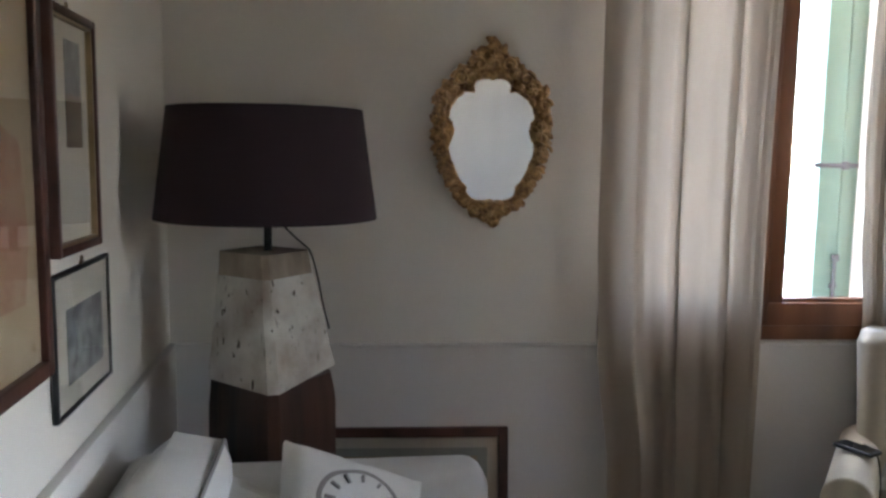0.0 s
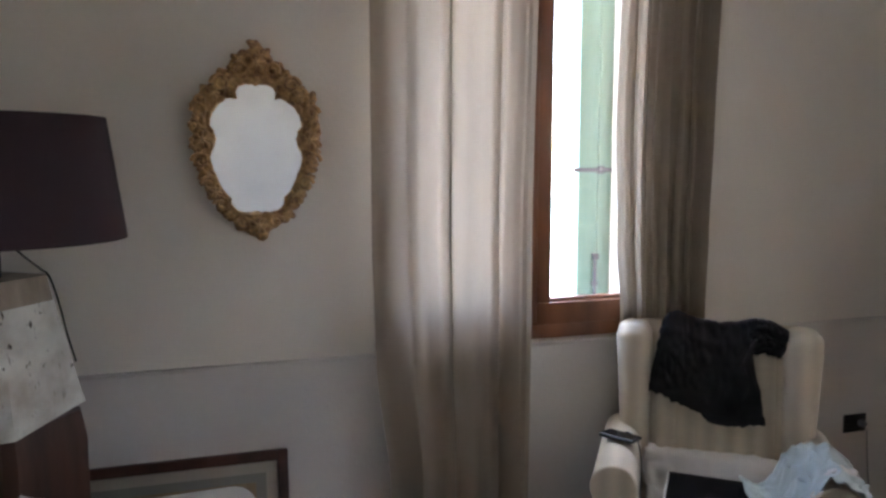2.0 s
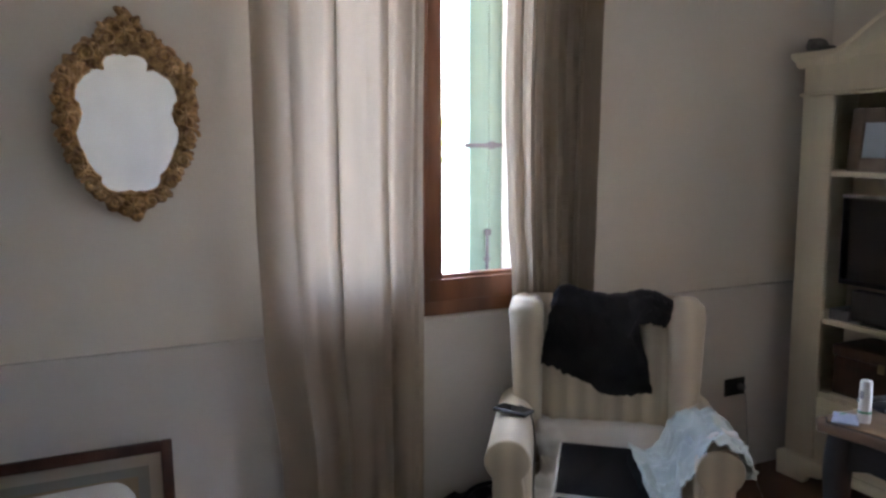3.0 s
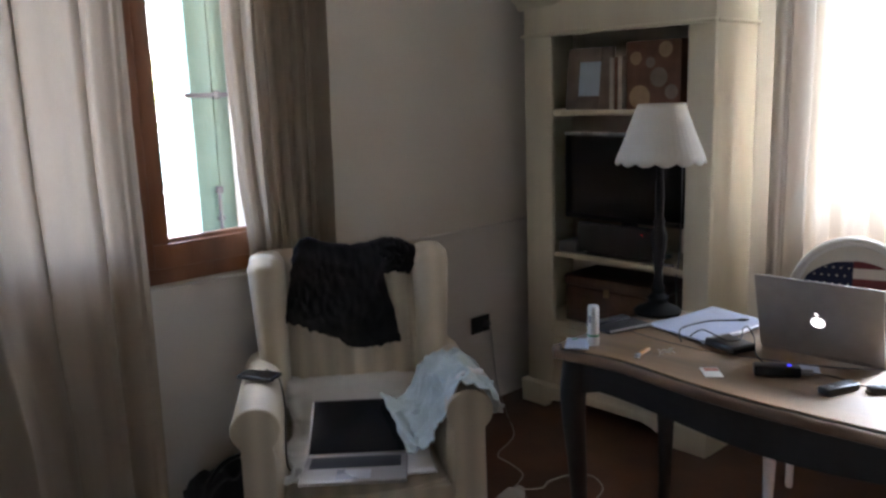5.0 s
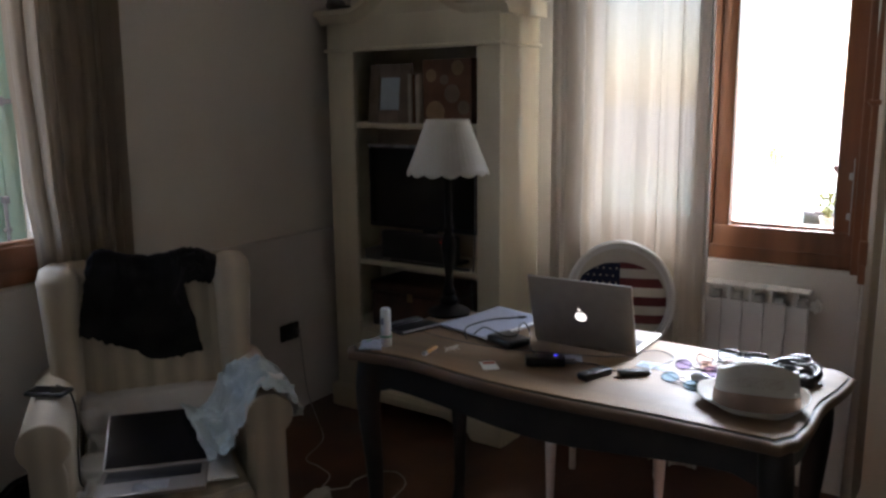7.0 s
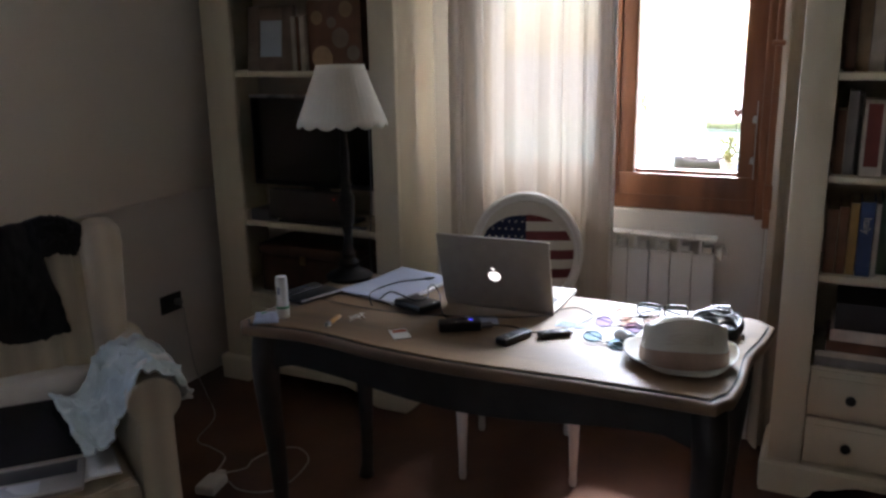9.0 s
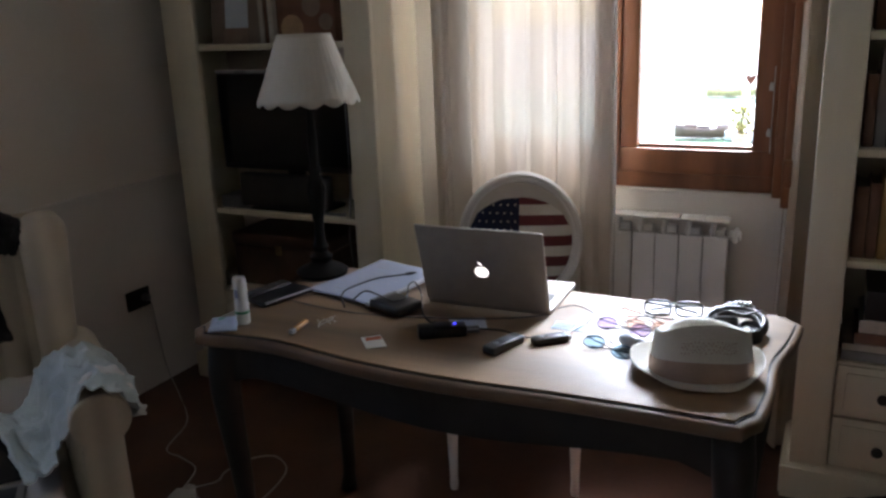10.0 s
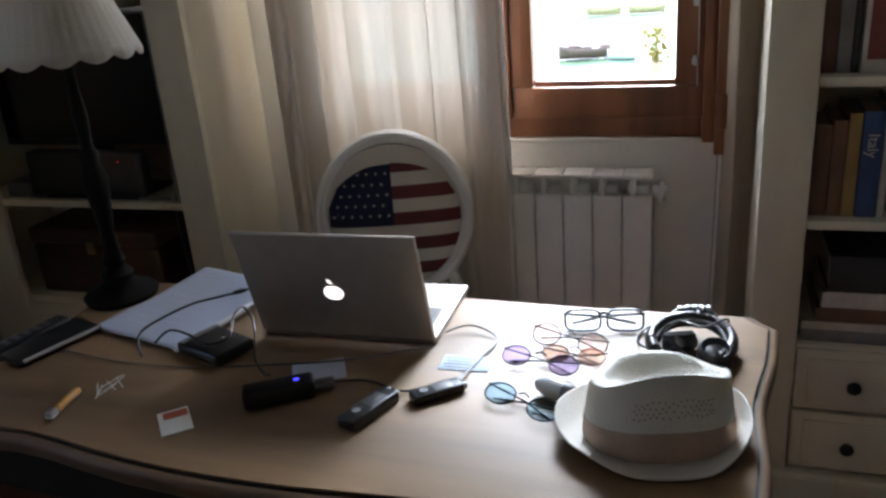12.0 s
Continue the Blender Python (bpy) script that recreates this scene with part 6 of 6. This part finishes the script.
def spectacles(label, m, rim_mat, lens_mat, w=0.132, r=0.024, square=False, thick=0.0014, fold=False, tall=0.86):
    """Lying on the table, lenses upright at the front (-y)."""
    s = thing("spectacles", label, "glasses", m, "spectacles on the table")
    for sx in (-1, 1):
        cx = sx * (w / 2 - r - 0.004)
        pts = []
        for k in range(25):
            a = 2 * math.pi * k / 24
            ex = 0.55 if square else 1.0
            pts.append((cx + r * 1.08 * math.copysign(abs(math.cos(a)) ** ex, math.cos(a)), 0.006 * math.sin(a), r * tall + 0.002 + r * tall * math.copysign(abs(math.sin(a)) ** ex, math.sin(a))))
        part("rim", Geo().tube(pts, thick, 6), rim_mat, s)
        ln = part("lens", Geo().slab([(p[0], p[2]) for p in pts[:-1]], 0, 0.0012, m=pose(0, 0, 0, 90, 0, 0)), lens_mat, s)
        ln.visible_shadow = False
        if fold:
            arm = [(sx * w / 2, 0.002, 0.03), (sx * w * 0.46, 0.008, 0.03), (0, 0.013 + 0.003 * sx, 0.025), (-sx * w * 0.40, 0.012, 0.012)]
        else:
            arm = [(sx * w / 2, 0.002, 0.032), (sx * w * 0.49, 0.03, 0.031), (sx * w * 0.47, 0.10, 0.026), (sx * w * 0.45, 0.135, 0.004)]
        part("temple", Geo().tube(arm, thick * 1.1, 6), rim_mat, s)
    part("bridge", Geo().tube([(-0.010, 0, 0.030), (0, -0.002, 0.034), (0.010, 0, 0.030)], thick, 6), rim_mat, s)
    return s


def on_table(x, y, rz, z=0.0, rx=0.0):
    return Matrix.Translation((x, y, TZ + z)) @ pose(0, 0, 0, 0, 0, rz) @ pose(0, 0, 0, rx, 0, 0)


LENS_AMBER = glass("amber_rose_lens", (0.93, 0.78, 0.70))
spectacles("black rectangular spectacles with clear lenses", on_table(3.052, 2.010, -81, 0, -18), BLACK_PLASTIC, LENS_CLEAR, 0.140, 0.029, True, 0.0024, True, 0.62)
spectacles("thin dark-rimmed spectacles with pale rose lenses", on_table(2.966, 2.062, -107, 0.002, -30), METAL_DARK, LENS_ROSE, 0.142, 0.024, False, 0.0013, True, 0.78)
spectacles("small brown-rimmed spectacles with amber rose lenses", on_table(2.918, 2.046, -93, 0.002, -52), MAHOGANY, LENS_AMBER, 0.110, 0.021, False, 0.0013, True, 0.8)
spectacles("thin-rimmed sunglasses with purple lenses", on_table(2.890, 2.100, -104, 0.0015, -48), METAL_DARK, LENS_PURPLE, 0.138, 0.0225, False, 0.0013, True, 0.82)
spectacles("thin-rimmed spectacles with pale blue lenses", on_table(2.764, 2.106, -115, 0.0015, -52), METAL_DARK, LENS_BLUE, 0.138, 0.025, False, 0.0014, True, 0.74)
cs = thing("silver_lighter_case", "small rounded shiny silver case among the glasses", "case", on_table(2.820, 2.056, -112))
part("body", Geo().ball((0, 0, 0.016), (0.036, 0.017, 0.016), 20), CHROME, cs)
part("cap", Geo().ball((0.022, 0, 0.016), (0.018, 0.0155, 0.0148), 16), GREY_PLASTIC, cs, "dark end cap")


def recorder(label, m, length=0.105, w=0.036, h=0.019):
    r = thing("voice_recorder", label, "recorder", m, "voice recorders")
    part("housing", Geo().box((0, 0, h / 2), (length, w, h), 0.004, 3), BLACK_PLASTIC, r)
    part("display", Geo().box((length * 0.12, 0, h), (length * 0.36, w * 0.72, 0.0012), 0.0003), GREY_PLASTIC, r, "grey display")
    part("microphone", Geo().ball((length / 2, 0.008, h * 0.55), (0.007, 0.007, 0.007), 12).ball((length / 2, -0.008, h * 0.55), (0.007, 0.007, 0.007), 12), SILVER, r, "silver microphone heads")
    part("button", Geo().lathe([(0.007, 0), (0.007, 0.002)], (-length * 0.25, 0, h), 14), SILVER, r)


recorder("slim black voice recorder lying on the table", on_table(2.724, 2.325, -20))
recorder("small black voice recorder lying on the table", on_table(2.792, 2.238, -48), 0.085, 0.03, 0.016)
hub = thing("usb_hub", "black device with a bright blue light", "hub", on_table(2.738, 2.487, -58))
part("housing", Geo().box((0, 0, 0.015), (0.115, 0.042, 0.028), 0.006, 3), BLACK_PLASTIC, hub)
part("led", Geo().box((0.03, -0.0, 0.0292), (0.008, 0.006, 0.002), 0.0005), LED_BLUE, hub, "bright blue light")
part("plug", Geo().box((0.072, 0.008, 0.012), (0.035, 0.012, 0.008), 0.002).box((0.072, -0.010, 0.012), (0.03, 0.012, 0.008), 0.002), GREY_PLASTIC, hub)
dr = thing("hard_drive", "black portable drive on the table behind the laptop", "drive", on_table(2.862, 2.682, 70))
part("housing", Geo().box((0, 0, 0.014), (0.118, 0.088, 0.024), 0.008, 3), BLACK_PLASTIC, dr)
part("stripe", Geo().box((0.045, 0, 0.0265), (0.012, 0.082, 0.001)), GREY_PLASTIC, dr)


def card(name, label, m, w, h, mat, bars, bar_mat):
    c = thing(name, label, "card", m)
    part("sheet", Geo().box((0, 0, 0.0008), (w, h, 0.0014), 0.0004), mat, c)
    for x, y, bw, bh in bars:
        part("print_bar", Geo().box((x, y, 0.0017), (bw, bh, 0.0006)), bar_mat, c)
    return c


card("bank_card", "white plastic card with a red printed band", on_table(2.645, 2.621, -48), 0.048, 0.072, WHITE_PLASTIC, [(0.003, 0.020, 0.038, 0.020)], CARD_RED)
card("note_card", "small pale blue note with handwriting lines", on_table(2.899, 2.221, -88), 0.085, 0.05, PAPER_BLUE, [(-0.012, 0.014 - 0.010 * k, 0.05 - 0.006 * (k % 2), 0.002) for k in range(4)], INK)
card("note_card", "white card lying under the black device", on_table(2.830, 2.462, -62), 0.090, 0.072, PAPER, [], INK)
li = thing("lighter", "slim orange lighter lying on the table", "lighter", on_table(2.648, 2.835, 8))
part("body", Geo().box((0.008, 0, 0.009), (0.064, 0.014, 0.012), 0.005, 3), ORANGE, li)
part("head", Geo().box((-0.034, 0, 0.010), (0.02, 0.014, 0.013), 0.003), SILVER, li, "metal lighter head")
st = thing("lip_balm_stick", "white plastic stick with a green ring standing on the table", "tube", on_table(2.638, 3.000, 0))
part("tube", Geo().lathe([(0.0170, 0), (0.0178, 0.006), (0.0178, 0.028), (0.0168, 0.03), (0.0168, 0.113), (0.0145, 0.121), (0.005, 0.124)], seg=28), WHITE_PLASTIC, st)
part("ring", Geo().lathe([(0.0182, 0.028), (0.0182, 0.034), (0.0168, 0.0345)], seg=28, closed=False), GREEN_PLASTIC, st, "green ring")
part("print_bar", Geo().box((-0.0167, 0, 0.082), (0.0014, 0.010, 0.022)), INK, st)
sa = thing("sachet", "crumpled white and green paper sachet", "sachet", on_table(2.600, 3.03, 35))
part("packet", Geo().cushion((0, 0, 0.006), (0.10, 0.07, 0.012), 12, power=4, edge=0.3, wobble=0.004), PAPER, sa)
part("print_bar", Geo().box((0.015, 0.008, 0.0115), (0.035, 0.016, 0.001)), GREEN_PLASTIC, sa)
cp = thing("matchstick_heap", "small heap of white matchsticks on the table", "matchsticks", on_table(2.717, 2.802, -15))
for k in range(7):
    part("stick", Geo().box((0.007 * (k - 3) + 0.004 * math.sin(k * 5), 0.010 * math.sin(k * 2.1), 0.0022 + 0.0012 * (k % 3)), (0.0018, 0.045, 0.0018), 0.0004, m=pose(0, 0, 0, 0, 0, -50 + 34 * math.sin(k * 2.7))), WHITE_PLASTIC, cp)

PALE_INK = material("pale_ink", (0.60, 0.61, 0.66), 0.8, vary=0.05, bump=0)
# papers in a clear folder, tilted up at the back edge
fo = thing("paper_folder", "white papers in a clear plastic folder", "folder", on_table(3.022, 2.842, 0) @ pose(0, 0, 0, 0, 0, -13.5))


def sheet(u, v):
    x, y = -0.15 + 0.30 * u, -0.115 + 0.23 * v
    return Vector((x, y, 0.006 + 0.022 * max(0, u - 0.45) ** 1.4 + 0.008 * max(0, 0.25 - u) * (1 - v) + 0.003 * noise.noise(Vector((u * 3, v * 3, 0)))))


add_solid(part("paper", Geo().grid(sheet, 24, 18), PAPER, fo, sharp=80), 0.004)
part("spine", Geo().tube([(-0.155, -0.125, 0.010), (0.0, -0.128, 0.011), (0.155, -0.125, 0.022)], 0.007, 10), GLOSSY_CLEAR, fo, "shiny folder spine")
for k in range(9):
    part("text_bar", Geo().box((0.10 - 0.026 * k, 0.0, 0.0135 + (0.010 if k < 2 else 0)), (0.0018, 0.15 - 0.02 * (k % 3), 0.0006)), PALE_INK, fo)
ta = thing("tablet", "dark flat tablet case with a shiny edge", "tablet", on_table(2.838, 3.037, -17))
part("case", Geo().box((0, 0, 0.006), (0.17, 0.09, 0.010), 0.004, 2), BLACK_PLASTIC, ta)
part("edge", Geo().tube([(-0.078, -0.045, 0.010), (0.0, -0.047, 0.012), (0.078, -0.044, 0.010)], 0.004, 8), SILVER, ta, "shiny metal edge")
rc = thing("remote_control", "slim black remote control on the table", "remote control", on_table(2.845, 3.092, -12))
part("housing", Geo().box((0, 0, 0.009), (0.16, 0.042, 0.016), 0.006, 3), BLACK_PLASTIC, rc)
for k in range(5):
    part("button", Geo().box((-0.05 + 0.022 * k, 0, 0.0175), (0.010, 0.022, 0.0015), 0.0005), GREY_PLASTIC, rc)


def table_cable(label, pts, mat, r=0.002):
    return tagged(link("cable", Geo().tube(smooth_path([(x, y, TZ + z) for x, y, z in pts], 8), r, 6), mat), label, "cable", "cables on the table")


table_cable("thin grey charger cable across the table", [(2.975, 2.288, 0.006), (2.925, 2.33, 0.003), (2.86, 2.46, 0.003), (2.80, 2.70, 0.003), (2.795, 2.86, 0.003), (2.82, 3.0, 0.003)], GREY_PLASTIC, 0.0016)
table_cable("black cable curling over the papers", [(2.818, 2.812, 0.004), (2.838, 2.832, 0.020), (2.866, 2.840, 0.030), (2.915, 2.828, 0.034), (2.975, 2.803, 0.036), (3.015, 2.765, 0.036), (3.034, 2.745, 0.036)], BLACK_PLASTIC, 0.0024)
pg = thing("cable_plug", "small black plug at the end of a cable", "plug", on_table(3.042, 2.737, -42, 0.034))
part("body", Geo().box((0, 0, 0.003), (0.024, 0.011, 0.007), 0.002).box((0.015, 0, 0.003), (0.010, 0.007, 0.004), 0.001), BLACK_PLASTIC, pg)
table_cable("black cable between drive and device", [(2.845, 2.800, 0.018), (2.853, 2.769, 0.042), (2.854, 2.729, 0.036), (2.834, 2.676, 0.032), (2.864, 2.652, 0.034), (2.918, 2.672, 0.048), (2.965, 2.680, 0.042), (2.940, 2.648, 0.024), (2.893, 2.622, 0.006), (2.84, 2.59, 0.004), (2.80, 2.55, 0.004), (2.785, 2.53, 0.012)], BLACK_PLASTIC, 0.0022)
table_cable("black cable from the device to a recorder", [(2.775, 2.43, 0.012), (2.80, 2.40, 0.006), (2.81, 2.36, 0.004), (2.79, 2.30, 0.004), (2.80, 2.265, 0.006)], BLACK_PLASTIC, 0.002)
table_cable("grey cable looping from the laptop's port", [(2.99, 2.285, 0.008), (3.02, 2.245, 0.010), (2.99, 2.19, 0.004), (2.91, 2.20, 0.004), (2.83, 2.215, 0.008)], GREY_PLASTIC, 0.0019)
